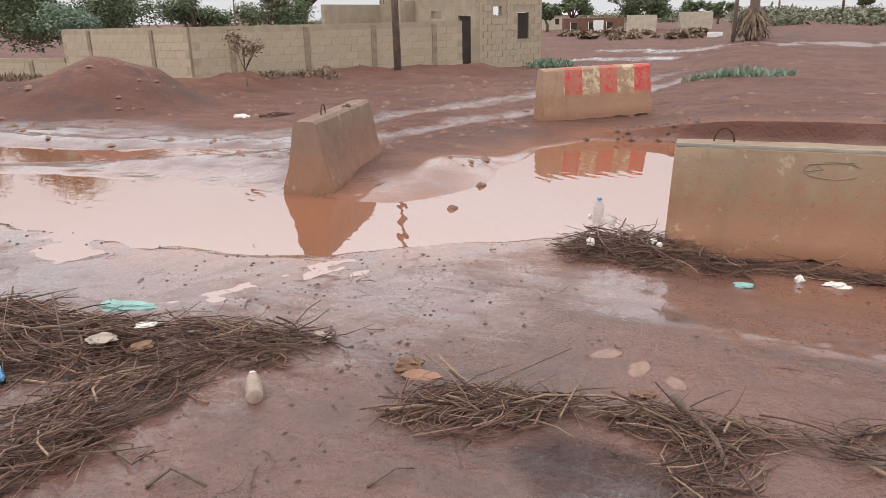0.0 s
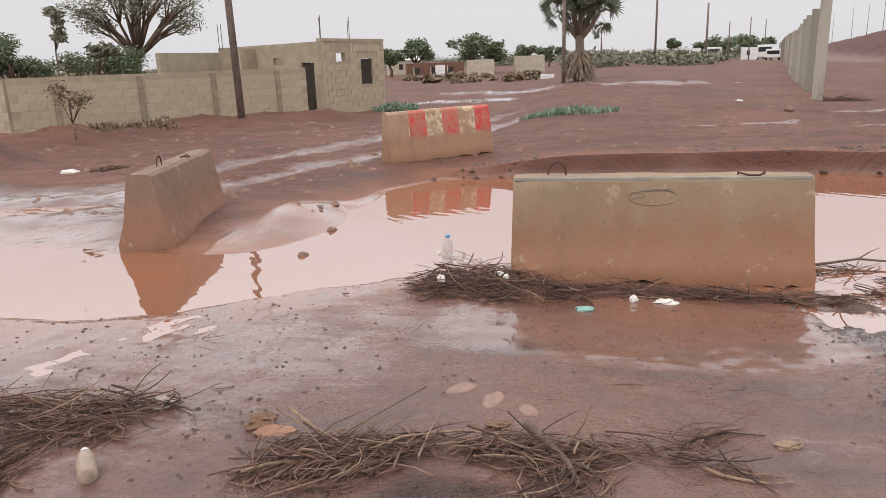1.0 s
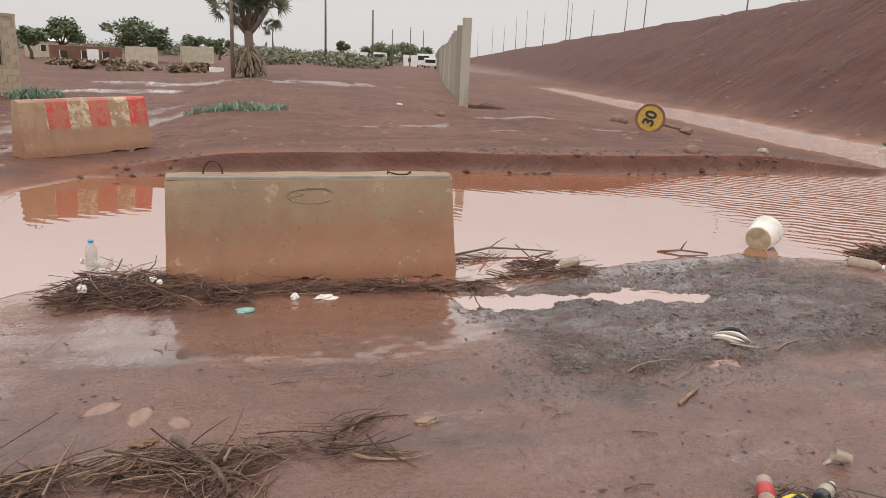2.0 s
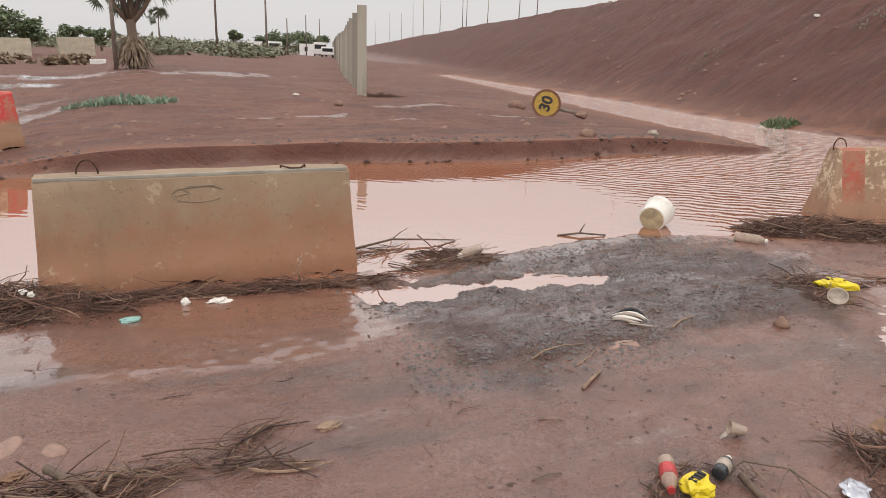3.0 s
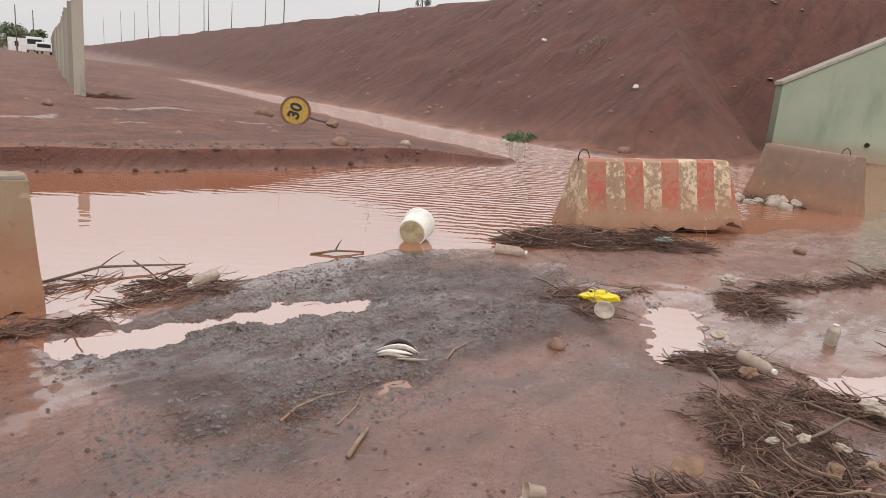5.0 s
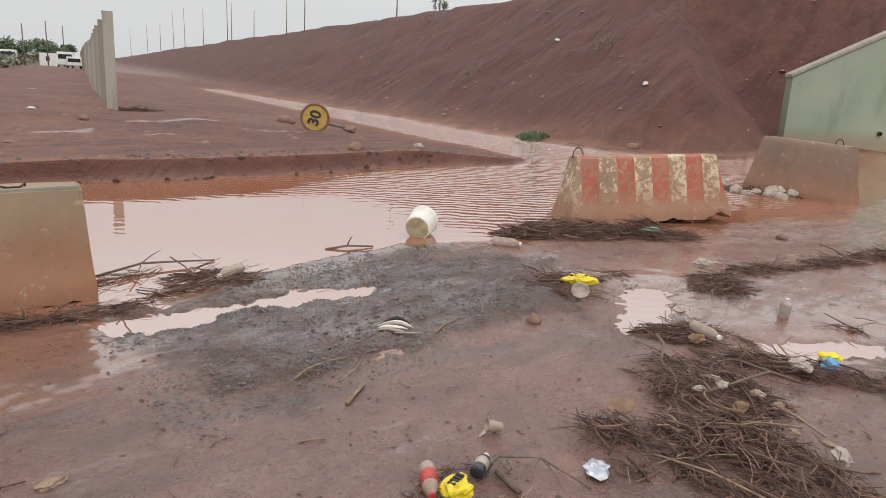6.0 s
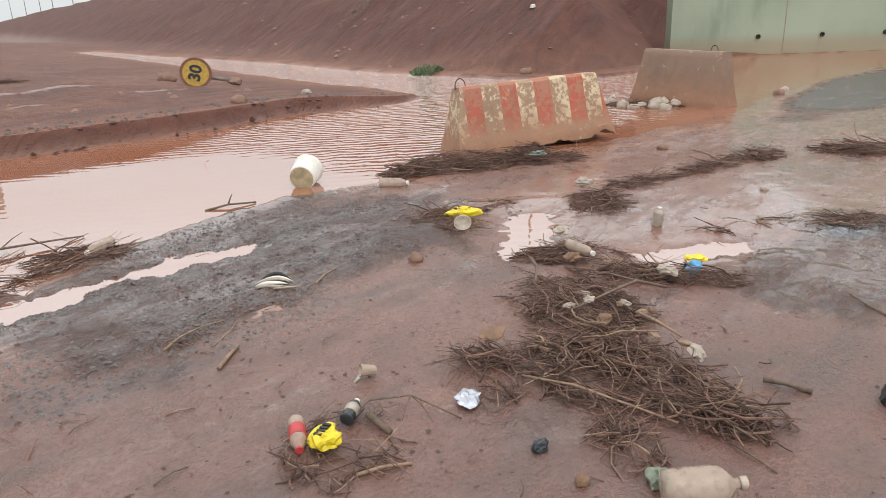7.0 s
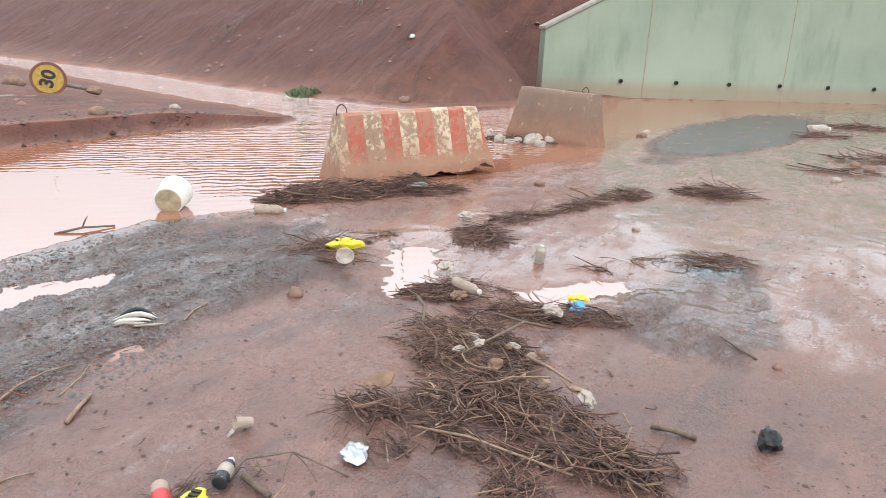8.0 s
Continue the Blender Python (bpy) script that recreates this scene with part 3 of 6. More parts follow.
    for poly in SMALL_PUDDLES[3:]:
        film = np.maximum(film, 1.5 * sstep(0.06, -0.06, edge_distance(x, y, poly) + 0.5 * wob))
    film = np.maximum(np.maximum(film, 0.85 * flat_left), 0.8 * rut) * (1 - 0.9 * slate_reflect)
    return z, np.clip(wet, 0, 1), np.clip(silt, 0, 1), np.clip(asp, 0, 1.5), slope, np.clip(film, 0, 1.5)


def height(x, y):
    return float(terrain(np.array([x]), np.array([y]))[0][0])


def spread(a, b, step, lo, hi, grow):
    """Grid lines: even between a and b, widening outside to lo and hi."""
    mid = list(np.arange(a, b + step / 2, step))
    up, s = [], step
    while (up[-1] if up else mid[-1]) < hi:
        s *= grow
        up.append((up[-1] if up else mid[-1]) + s)
    down, s = [], step
    while (down[-1] if down else mid[0]) > lo:
        s *= grow
        down.append((down[-1] if down else mid[0]) - s)
    return np.array(down[::-1] + mid + up)


def grid_mesh(name, xs, ys, z):
    nx, ny = len(xs), len(ys)
    gx, gy = np.meshgrid(xs, ys)
    co = np.stack([gx, gy, z], -1).reshape(-1, 3)
    i = np.arange(nx * ny).reshape(ny, nx)
    quads = np.stack([i[:-1, :-1], i[:-1, 1:], i[1:, 1:], i[1:, :-1]], -1).reshape(-1, 4)
    me = bpy.data.meshes.new(name)
    me.vertices.add(len(co))
    me.vertices.foreach_set("co", co.ravel())
    me.loops.add(quads.size)
    me.loops.foreach_set("vertex_index", quads.ravel().astype(np.int32))
    me.polygons.add(len(quads))
    me.polygons.foreach_set("loop_start", np.arange(0, quads.size, 4, dtype=np.int32))
    me.update(calc_edges=True)
    me.shade_smooth()
    return me


gxs = spread(-5.0, 8.6, 0.031, -2500, 2500, 1.038)
gys = spread(-5.4, 5.4, 0.031, -2500, 3500, 1.038)
GX, GY = np.meshgrid(gxs, gys)
gz, g_wet, g_silt, g_asp, g_slope, g_film = terrain(GX, GY)
ground_mesh = grid_mesh("ground", gxs, gys, gz)
for key, layer in (("wet", g_wet), ("silt", g_silt), ("asphalt", g_asp), ("slope", g_slope), ("film", g_film)):
    ground_mesh.attributes.new(key, 'FLOAT', 'POINT').data.foreach_set("value", layer.ravel().astype(np.float32))
ground = part("ground", ground_mesh, EARTH)
tagged(ground, "wet red-brown mud and earth with patches of bare asphalt", "ground", kind="structure")

wxs, wys = np.arange(-14, 36.1, 0.5), np.arange(-8, 44.1, 0.5)
WX, WY = np.meshgrid(wxs, wys)
water_mesh = grid_mesh("water", wxs, wys, np.zeros_like(WX))
rip = sstep(5.0, 10.5, WX) * sstep(-1.5, 0.5, WY) * (0.22 + 0.6 * sstep(2, 7, WY)) + 0.012 + 0.004 * sstep(-2, -4, WX)
water_mesh.attributes.new("ripple", 'FLOAT', 'POINT').data.foreach_set("value", rip.ravel().astype(np.float32))
water = part("water", water_mesh, WATER)
tagged(water, "shallow muddy orange rainwater standing in the hollows", "water", kind="structure")


# ---------- concrete barriers ----------
def barrier(label, material, length, tall, base_w, top_w, m, seed, chip=0.06, hooks=(0.18, 0.80), end_slope=0.02, group="concrete road barriers"):
    """A cast road barrier with sloping faces, an uneven foot and worn corners; x along it, y across, foot at z = 0."""
    root = thing("concrete_barrier", m, label, "road barrier", group)
    prof = [(-base_w / 2, 0.0), (-base_w / 2, 0.10 * tall), (-top_w / 2 - 0.30 * (base_w - top_w), 0.36 * tall), (-top_w / 2 - 0.02, 0.96 * tall), (-top_w / 2 + 0.015, tall),
            (top_w / 2 - 0.015, tall), (top_w / 2 + 0.02, 0.96 * tall), (top_w / 2 + 0.30 * (base_w - top_w), 0.36 * tall), (base_w / 2, 0.10 * tall), (base_w / 2, 0.0)]
    rows = 40
    verts, faces = [], []
    off = Vector((seed * 5.1, seed * 2.7, 0))
    dense = []
    for i, (py, pz) in enumerate(prof):
        ny_, nz_ = prof[(i + 1) % len(prof)]
        steps = max(1, int(math.hypot(ny_ - py, nz_ - pz) / 0.07)) if i < len(prof) - 1 else 6
        for k in range(steps):
            dense.append((py + (ny_ - py) * k / steps, pz + (nz_ - pz) * k / steps))
    n = len(dense)
    for r in range(rows + 1):
        x = length * r / rows
        end = min(r, rows - r)
        inset = 0.012 if end == 0 else 0.0
        for py, pz in dense:
            p = Vector((x, py, pz))
            k = noise.noise(p * 2.5 + off) * 0.010 + noise.noise(p * 9 + off) * 0.004
            lift = 0.0
            if pz < 0.12 * tall:
                lift = max(0.0, noise.noise(Vector((x * 2.6, seed, 0))) * 0.10 + noise.noise(Vector((x * 8, seed + 4, 0))) * 0.05) * chip / 0.06 * (1 - pz / (0.12 * tall) * 0.4)
            worn = 0.012 * max(0, noise.noise(p * 6 + off * 2)) if end < 2 else 0
            sc = 1 - (inset + worn) / 0.4
            verts.append((x + (inset if r == 0 else -inset if r == rows else 0) * 0.4 + end_slope * pz / tall * (1 - 2 * r / rows), py * sc + math.copysign(k, py), pz + lift + (k * 0.6 if pz > 0.9 * tall else 0) - (worn if pz > 0.9 * tall else 0)))
    for r in range(rows):
        for k in range(n):
            a, b = r * n + k, r * n + (k + 1) % n
            faces.append((a, a + n, b + n, b))
    faces.append(tuple(range(n)))
    faces.append(tuple(rows * n + k for k in range(n))[::-1])
    body = part("body", mesh_from("barrier_body", verts, faces), material, root)
    body.data.shade_smooth()
    body.data.set_sharp_from_angle(angle=radians(35))
    for i, h in enumerate(hooks):
        x = length * h
        if i == 0:
            path = [(x - 0.07, 0, tall - 0.03)] + [(x - 0.07 * math.cos(a), 0, tall + 0.10 * math.sin(a)) for a in np.linspace(0.2, math.pi - 0.2, 9)] + [(x + 0.07, 0, tall - 0.03)]
        else:
            path = [(x - 0.09, -0.02, tall - 0.02), (x - 0.10, -0.05, tall + 0.02), (x - 0.03, -0.10, tall + 0.006), (x + 0.05, -0.09, tall + 0.004), (x + 0.09, -0.04, tall + 0.02), (x + 0.10, 0, tall - 0.02)]
        part("lifting_loop", tube("lifting_loop", path, [0.007] * len(path), 6), STEEL, root, "rusty steel lifting loop")
    return root


def placed(ax, ay, bx, by, z, tilt=0, lean=0):
    """Pose of a long thing from one foot end to the other."""
    return pose(ax, ay, z, tilt, lean, math.degrees(math.atan2(by - ay, bx - ax)))


main_barrier = barrier("grey-brown cast concrete barrier with muddy splashes standing in water", CONCRETE, 2.24, 0.80, 0.56, 0.20, pose(0, 0.02, 0.0), 1, 0.06, (0.16, 0.80))
barrier("leaning mud-stained concrete barrier at the edge of the road", CONCRETE_RED, 2.05, 0.76, 0.56, 0.20, placed(-3.58, 0.55, -3.98, 2.58, -0.01, 0, 0), 2, 0.07, (0.3, 0.62))
barrier("concrete barrier with bright red and white stripes on the bank", CONCRETE_BRIGHT, 1.95, 0.82, 0.50, 0.20, placed(-2.5, 6.0, -0.93, 7.1, 0.07, 0, -1), 3, 0.03, (0.1,))
barrier("tilted concrete barrier with flaking red and white stripes", CONCRETE_STRIPED, 2.3, 0.82, 0.60, 0.22, placed(7.72, 0.02, 9.85, -1.02, -0.03, -4, -2), 4, 0.10, (0.1,), 0.17)
barrier("plain brown concrete barrier beside rubble and standing water", CONCRETE_RED, 1.85, 0.95, 0.62, 0.24, placed(13.74, 0.37, 13.27, -1.42, -0.02, -2, 1), 5, 0.03, (0.80,), 0.12)


# scratched oval mark and short strokes on the face of the first barrier
for pts in ([(1.08 + 0.185 * math.cos(a), 0.652 + 0.058 * math.sin(a)) for a in np.linspace(0.5, 5.6, 20)], [(0.92, 0.69), (1.2, 0.712)], [(0.93, 0.60), (0.95, 0.64)], [(1.0, 0.60), (1.01, 0.63)], [(1.06, 0.6), (1.08, 0.625)], [(0.9, 0.64), (1.02, 0.66), (0.97, 0.685)]):
    part("scratched_mark", tube("scratched_mark", [(x, -0.137 - (0.712 - z) * 0.183, z) for x, z in pts], [0.0034] * len(pts), 5), PILLAR, main_barrier, "dark scratched line")
# paler strip along the front top edge of the first barrier
PALE_EDGE = part("top_edge", box(0.03, -0.118, 0.772, 2.2, -0.098, 0.80, 0.006), CONCRETE_POST, main_barrier, "pale top edge")


# ---------- fence posts ----------
def fence_post(m):
    root = thing("concrete_fence_post", m, "tall pale concrete fence post with grooved sides", "fence post", "row of concrete fence posts")
    bm = bmesh.new()
    outline = [(-0.13, -0.11), (0.13, -0.11), (0.13, -0.035), (0.085, -0.035), (0.085, 0.035), (0.13, 0.035), (0.13, 0.11), (-0.13, 0.11), (-0.13, 0.035), (-0.085, 0.035), (-0.085, -0.035), (-0.13, -0.035)]
    face = bm.faces.new([bm.verts.new((x, y, -0.3)) for x, y in outline])
    made = bmesh.ops.extrude_face_region(bm, geom=[face])
    bmesh.ops.translate(bm, verts=[g for g in made["geom"] if isinstance(g, bmesh.types.BMVert)], vec=(0, 0, 2.85))
    bmesh.ops.recalc_face_normals(bm, faces=bm.faces)
    part("shaft", bm, POST_MIX, root)
    return root


POST_DIR = (0.259, 0.966)
first_post = fence_post(pose(7.09, 14.95, height(7.09, 14.95), 0, 0, -15))
for i in range(1, 40):
    d = 1.6 + i * 3.3
    x, y = 7.09 + POST_DIR[0] * d, 14.95 + POST_DIR[1] * d
    copy_thing(first_post, pose(x, y, height(x, y), random.uniform(-0.8, 0.8), random.uniform(-0.8, 0.8), -15))


# ---------- wing wall of the underpass ----------
def wing_wall():
    ax, ay, bx, by = 24.3, 4.4, 35.9, -6.6
    ln = math.hypot(bx - ax, by - ay) * 2.2
    root = thing("wing_wall", placed(ax, ay, bx, by, 0.0), "pale green painted concrete wing wall with weep holes", "retaining wall", kind="structure")
    outline = [(0, -0.4), (ln, -0.4), (ln, 6.4), (8.2, 6.4), (0, 2.2)]
    bm = bmesh.new()
    face = bm.faces.new([bm.verts.new((x, 0, z)) for x, z in outline])
    made = bmesh.ops.extrude_face_region(bm, geom=[face])
    bmesh.ops.translate(bm, verts=[g for g in made["geom"] if isinstance(g, bmesh.types.BMVert)], vec=(0, 0.45, 0))
    bmesh.ops.recalc_face_normals(bm, faces=bm.faces)
    part("wall", bm, WING, root)
    cap = [(-0.05, 2.2), (8.2, 6.4), (8.2, 6.5), (-0.05, 2.3)]
    bm = bmesh.new()
    face = bm.faces.new([bm.verts.new((x, -0.05, z + 0.004)) for x, z in cap])
    made = bmesh.ops.extrude_face_region(bm, geom=[face])
    bmesh.ops.translate(bm, verts=[g for g in made["geom"] if isinstance(g, bmesh.types.BMVert)], vec=(0, 0.55, 0))
    bmesh.ops.recalc_face_normals(bm, faces=bm.faces)
    part("coping", bm, CONCRETE_POST, root, "pale concrete coping")
    for k in range(8):
        # dark ring and disc, with the hole's inner shade as colour
        hole = lathe("weep_hole", [(0.045, 0.0), (0.075, 0.0), (0.075, 0.05), (0.045, 0.05), (0.045, -0.02), (0.0, -0.02)], 14)
        o = part("weep_hole", hole, DARK, root, "dark round weep hole")
        o.matrix_local = pose(3.0 + 2.25 * k, -0.015, 0.58, 90, 0, 0)
    for k in range(3):
        part("joint", box(3.9 + 6 * k, -0.006, 0, 3.93 + 6 * k, 0.02, 6.0), PILLAR, root)


wing_wall()


# ---------- compound wall and unfinished house ----------
def pillar(root, x, y0, y1, z1, w=0.16):
    part("pillar", box(x - w / 2, y0, -0.3, x + w / 2, y1, z1, 0.01), PILLAR, root)


def block_courses(root, length, z0, z1, face_y, bw=0.42, bh=0.21, holes=(), limit=300, depth=0.02):
    """Blocks standing a little proud of the mortar, course by course."""
    me = None
    n = 0
    z, row = z0, 0
    while z + bh <= z1 + 0.01:
        x = -0.5 * bw * (row % 2)
        while x < length:
            a, b = max(x, 0) + 0.008, min(x + bw, length) - 0.008
            clear = all(b < h[0] or a > h[1] or z + bh < h[2] or z > h[3] for h in holes)
            if b - a > 0.3 and clear and n < limit:
                if me is None:
                    me = bpy.data.meshes.new("block")
                    bm = box(-bw / 2 + 0.008, 0, 0.008, bw / 2 - 0.008, depth, bh - 0.008)
                    bm.to_mesh(me)
                    bm.free()
                    me.materials.append(BLOCK)
                ob = new("block", me)
                ob.parent = root
                ob.location = ((a + b) / 2, face_y - depth + 0.004 + random.uniform(-0.004, 0.004), z)
                n += 1
            x += bw
        z += bh
        row += 1


def compound_wall(ax, ay, bx, by, tall, z, label, posts=4, courses=True):
    ln = math.hypot(bx - ax, by - ay)
    root = thing("compound_wall", placed(ax, ay, bx, by, z), label, "wall", kind="structure")
    bm = box(0, 0, -0.4, ln, 0.16, tall)
    part("core", bm, MORTAR, root)
    if courses:
        block_courses(root, ln, -0.02, tall, 0.0, depth=0.009)
    for k in range(posts):
        pillar(root, ln * (k + 0.5) / posts, -0.045, 0.2, tall - 0.06)
    return root, ln


CORNER = (-7.35, 17.5)
front_wall, front_len = compound_wall(-12.8, 10.0, -7.75, 16.95, 1.62, 0.0, "long sandcrete block compound wall with slim pillars", 4)
side_wall, side_len = compound_wall(-19.1, 11.6, -12.85, 9.95, 1.62, 0.0, "weathered sandcrete block compound wall running back", 2)
low_wall, low_len = compound_wall(-27, 10.8, -19.15, 11.6, 0.75, 0.0, "low unfinished block wall beside the trees", 3)


def wall_with_openings(name, length, tall, thick, openings, root, z0=-0.3):
    """A wall panel in the xz plane whose openings go through it."""
    xs = sorted({0, length, *[o[0] for o in openings], *[o[1] for o in openings]})
    zs = sorted({z0, tall, *[o[2] for o in openings], *[o[3] for o in openings]})
    bm = bmesh.new()
    for i in range(len(xs) - 1):
        for j in range(len(zs) - 1):
            cx, cz = (xs[i] + xs[i + 1]) / 2, (zs[j] + zs[j + 1]) / 2
            if any(o[0] < cx < o[1] and o[2] < cz < o[3] for o in openings):
                continue
            vs = [bm.verts.new((x, y, z)) for x in (xs[i], xs[i + 1]) for y in (0, thick) for z in (zs[j], zs[j + 1])]
            for f in ((0, 1, 5, 4), (2, 6, 7, 3), (0, 4, 6, 2), (1, 3, 7, 5), (0, 2, 3, 1), (4, 5, 7, 6)):
                bm.faces.new([vs[k] for k in f])
    bmesh.ops.remove_doubles(bm, verts=bm.verts, dist=0.001)
    bmesh.ops.recalc_face_normals(bm, faces=bm.faces)
    return part(name, bm, MORTAR, root)


def house():
    """A small unfinished block house: two outer faces with door and window openings, back walls, no roof yet, starter bars on top."""
    ax, ay = CORNER
    ang = math.degrees(math.atan2(20.9 - ay, -6.1 - ax))
    root = thing("unfinished_house", pose(ax, ay, 0.0, 0, 0, ang), "unfinished sandcrete block house without a roof", "house")
    tall = 2.42
    w = 3.6
    right = wall_with_openings("wall", w, tall, 0.16, [(0.75, 1.25, 1.75, 2.05), (2.15, 2.85, 0.95, 1.85)], root)
    # dark sheet added across the window in place of its inner shade
    part("window_inner_shade", box(2.17, 0.05, 0.97, 2.83, 0.10, 1.83), DARK, root, "dark panel for the shade inside the window")
    back = wall_with_openings("wall", w, tall - 0.1, 0.16, [], root)
    back.matrix_local = pose(0, 3.6, 0)
    # the face along the compound wall: door beside the corner, then a lower room
    left = wall_with_openings("wall", 6.2, tall, 0.16, [(0.25, 0.95, -0.3, 1.78), (1.9, 2.6, 1.7, 1.95)], root)
    left.matrix_local = pose(0, 0.0, 0, 0, 0, 90 - 14)
    far = wall_with_openings("wall", 4.5, tall - 0.15, 0.16, [], root)
    far.matrix_local = pose(-1.5, 6.0, 0, 0, 0, 5)
    # likewise a dark sheet for the shade behind the door opening
    part("doorway", box(0.28, 0.06, -0.2, 0.92, 0.10, 1.76), DARK, left, "dark panel for the shade inside the doorway")
    for k in (0.02, 1.55, w - 0.12):
        part("pillar", box(k, -0.012, -0.3, k + 0.13, 0.1, tall + 0.02), BLOCK, root)
    part("ring_beam", box(-0.02, -0.02, tall, w + 0.02, 0.18, tall + 0.1), MORTAR, root)
    for x, y in ((0.05, 0.06), (0.14, 0.1), (1.6, 0.08), (1.68, 0.08), (-0.9, 3.5), (-0.95, 3.6)):
        part("starter_bar", tube("starter_bar", [(x, y, tall - 0.2), (x + 0.01, y, tall + 0.55 + 0.3 * random.random())], [0.011, 0.011], 5), STEEL, root, "thin rusty reinforcing bar")
    # low roofless room behind the compound wall
    room = wall_with_openings("wall", 4.0, 2.1, 0.16, [(1.0, 1.6, 1.2, 1.75)], root)
    room.matrix_local = pose(-2.6, 6.8, 0, 0, 0, 80)
    block_courses(root, w, 0.0, tall - 0.05, 0.0, holes=[(0.7, 1.3, 1.7, 2.1), (2.1, 2.9, 0.9, 1.9)], limit=120)


house()
# ---------- drifts of sticks and straw left by the flood ----------
def sticks_data(blobs, count, ln, rad, heading, spread_deg, pile_h, rng):
    """Many thin bent sticks over a set of elliptical patches (x, y, rx, ry, turn)."""
    verts, faces = [], []
    area = [b[2] * b[3] for b in blobs]
    total = sum(area)
    for b, a in zip(blobs, area):
        n = max(6, int(count * a / total))
        for _ in range(n):
            r, th = math.sqrt(rng.random()), rng.random() * 2 * math.pi
            u, v = r * math.cos(th) * b[2], r * math.sin(th) * b[3]
            c, s = math.cos(radians(b[4])), math.sin(radians(b[4]))
            x, y = b[0] + u * c - v * s, b[1] + u * s + v * c
            if noise.noise(Vector((x * 5.5, y * 5.5, 3.7))) < -0.12 and rng.random() < 0.8:
                continue
            d = radians(b[4] + heading + rng.gauss(0, spread_deg))
            length = ln * rng.uniform(0.35, 1.5) * (0.6 if r > 0.8 else 1)
            up = (1 - r * r) * pile_h * rng.random() + 0.008
            tilt = rng.gauss(0, 0.10 + 0.35 * (up / max(pile_h, 0.01)) * 0.5)
            bend = rng.gauss(0, 0.22) * length
            pts = []
            k = 4
            for i in range(k + 1):
                f = i / k - 0.5
                px = x + math.cos(d) * f * length - math.sin(d) * bend * (4 * f * f - 0.5)
                py = y + math.sin(d) * f * length + math.cos(d) * bend * (4 * f * f - 0.5)
                pts.append((px, py, up + tilt * f * length))
            r0 = rad * (0.4 + 1.1 * rng.random() ** 2)
            g = np.array([(p[0], p[1]) for p in pts])
            pts = [(p[0], p[1], p[2]) for p in pts]
            vs, fs = tube_data(pts, [r0, r0 * 0.95, r0 * 0.85, r0 * 0.7, r0 * 0.4], 4)
            o = len(verts)
            verts += vs
            faces += [tuple(q + o for q in f) for f in fs]
    co = np.array([tuple(v) for v in verts])
    floor = np.maximum(terrain(co[:, 0], co[:, 1])[0], 0.0)
    co[:, 2] = np.maximum(co[:, 2], 0.002) + floor
    return co, faces


def drift(label, blobs, count, seed, ln=0.34, rad=0.0042, heading=0, spread_deg=38, pile_h=0.10, straw=0.12):
    rng = random.Random(seed)
    co, faces = sticks_data(blobs, count, ln, rad, heading, spread_deg, pile_h, rng)
    ob = part("stick_pile", mesh_from("stick_pile", co, faces), STICKS)
    tagged(ob, label, "stick pile", kind="stuff")
    co, faces = sticks_data(blobs, int(count * 0.55), ln * 0.4, rad * 0.75, heading, 75, pile_h * 0.7, rng)
    part("broken_twigs", mesh_from("broken_twigs", co, faces), STICKS, ob, "short broken twigs and bark")
    if straw:
        co, faces = sticks_data(blobs, int(count * straw), ln * 1.15, rad * 1.05, heading, spread_deg, pile_h * 1.15, rng)
        part("straw", mesh_from("straw", co, faces), STRAW, ob, "pale dry straw stalks")
    return ob


drift("tangled drift of wet brown sticks on the mud", [(-2.35, -2.80, 0.80, 0.30, 8), (-3.0, -3.05, 0.75, 0.42, 12), (-2.25, -3.45, 0.5, 0.24, 55), (-2.15, -3.85, 0.32, 0.2, 70), (-1.75, -2.58, 0.28, 0.1, 5), (-3.7, -3.0, 0.5, 0.4, 10)], 1500, 11, 0.42, 0.0048, 5, 32, 0.13, 0.18)
drift("loose drift of sticks and straw on wet mud", [(-0.62, -2.95, 0.36, 0.17, 18), (-0.15, -2.80, 0.34, 0.07, 12), (-0.45, -3.05, 0.22, 0.09, 30)], 250, 12, 0.36, 0.0042, 10, 30, 0.06, 0.25)
drift("drift of sticks round a broken branch", [(0.40, -2.84, 0.36, 0.13, 4), (0.85, -2.68, 0.32, 0.08, 20), (0.42, -3.08, 0.18, 0.16, 60), (0.95, -2.86, 0.25, 0.05, -12), (0.15, -2.82, 0.25, 0.05, -6)], 330, 13, 0.34, 0.0042, 4, 28, 0.07, 0.15)
drift("dense heap of dark sticks against the barrier foot", [(-0.15, -0.42, 0.56, 0.34, -16), (0.1, -0.62, 0.55, 0.20, -8), (-0.5, -0.55, 0.22, 0.25, 0)], 900, 14, 0.30, 0.0045, 0, 48, 0.17, 0.06)
drift("strip of dark sticks along the barrier foot", [(0.95, -0.50, 0.6, 0.10, -3), (1.75, -0.56, 0.5, 0.11, -6), (2.25, -0.62, 0.25, 0.05, 6)], 420, 15, 0.32, 0.0042, 0, 22, 0.06, 0.08)
drift("flat drift of sticks at the water's edge", [(3.1, -0.20, 0.36, 0.18, -14), (2.95, -0.42, 0.42, 0.10, -4), (2.55, 0.15, 0.3, 0.05, 14)], 260, 16, 0.36, 0.0045, 4, 26, 0.05, 0.05)
drift("dark mat of reeds before the striped barrier", [(7.1, -0.62, 0.85, 0.36, -34), (7.8, -1.15, 0.70, 0.26, -38), (6.7, -0.45, 0.4, 0.26, -20)], 1500, 17, 0.32, 0.005, 0, 40, 0.17, 0.05)
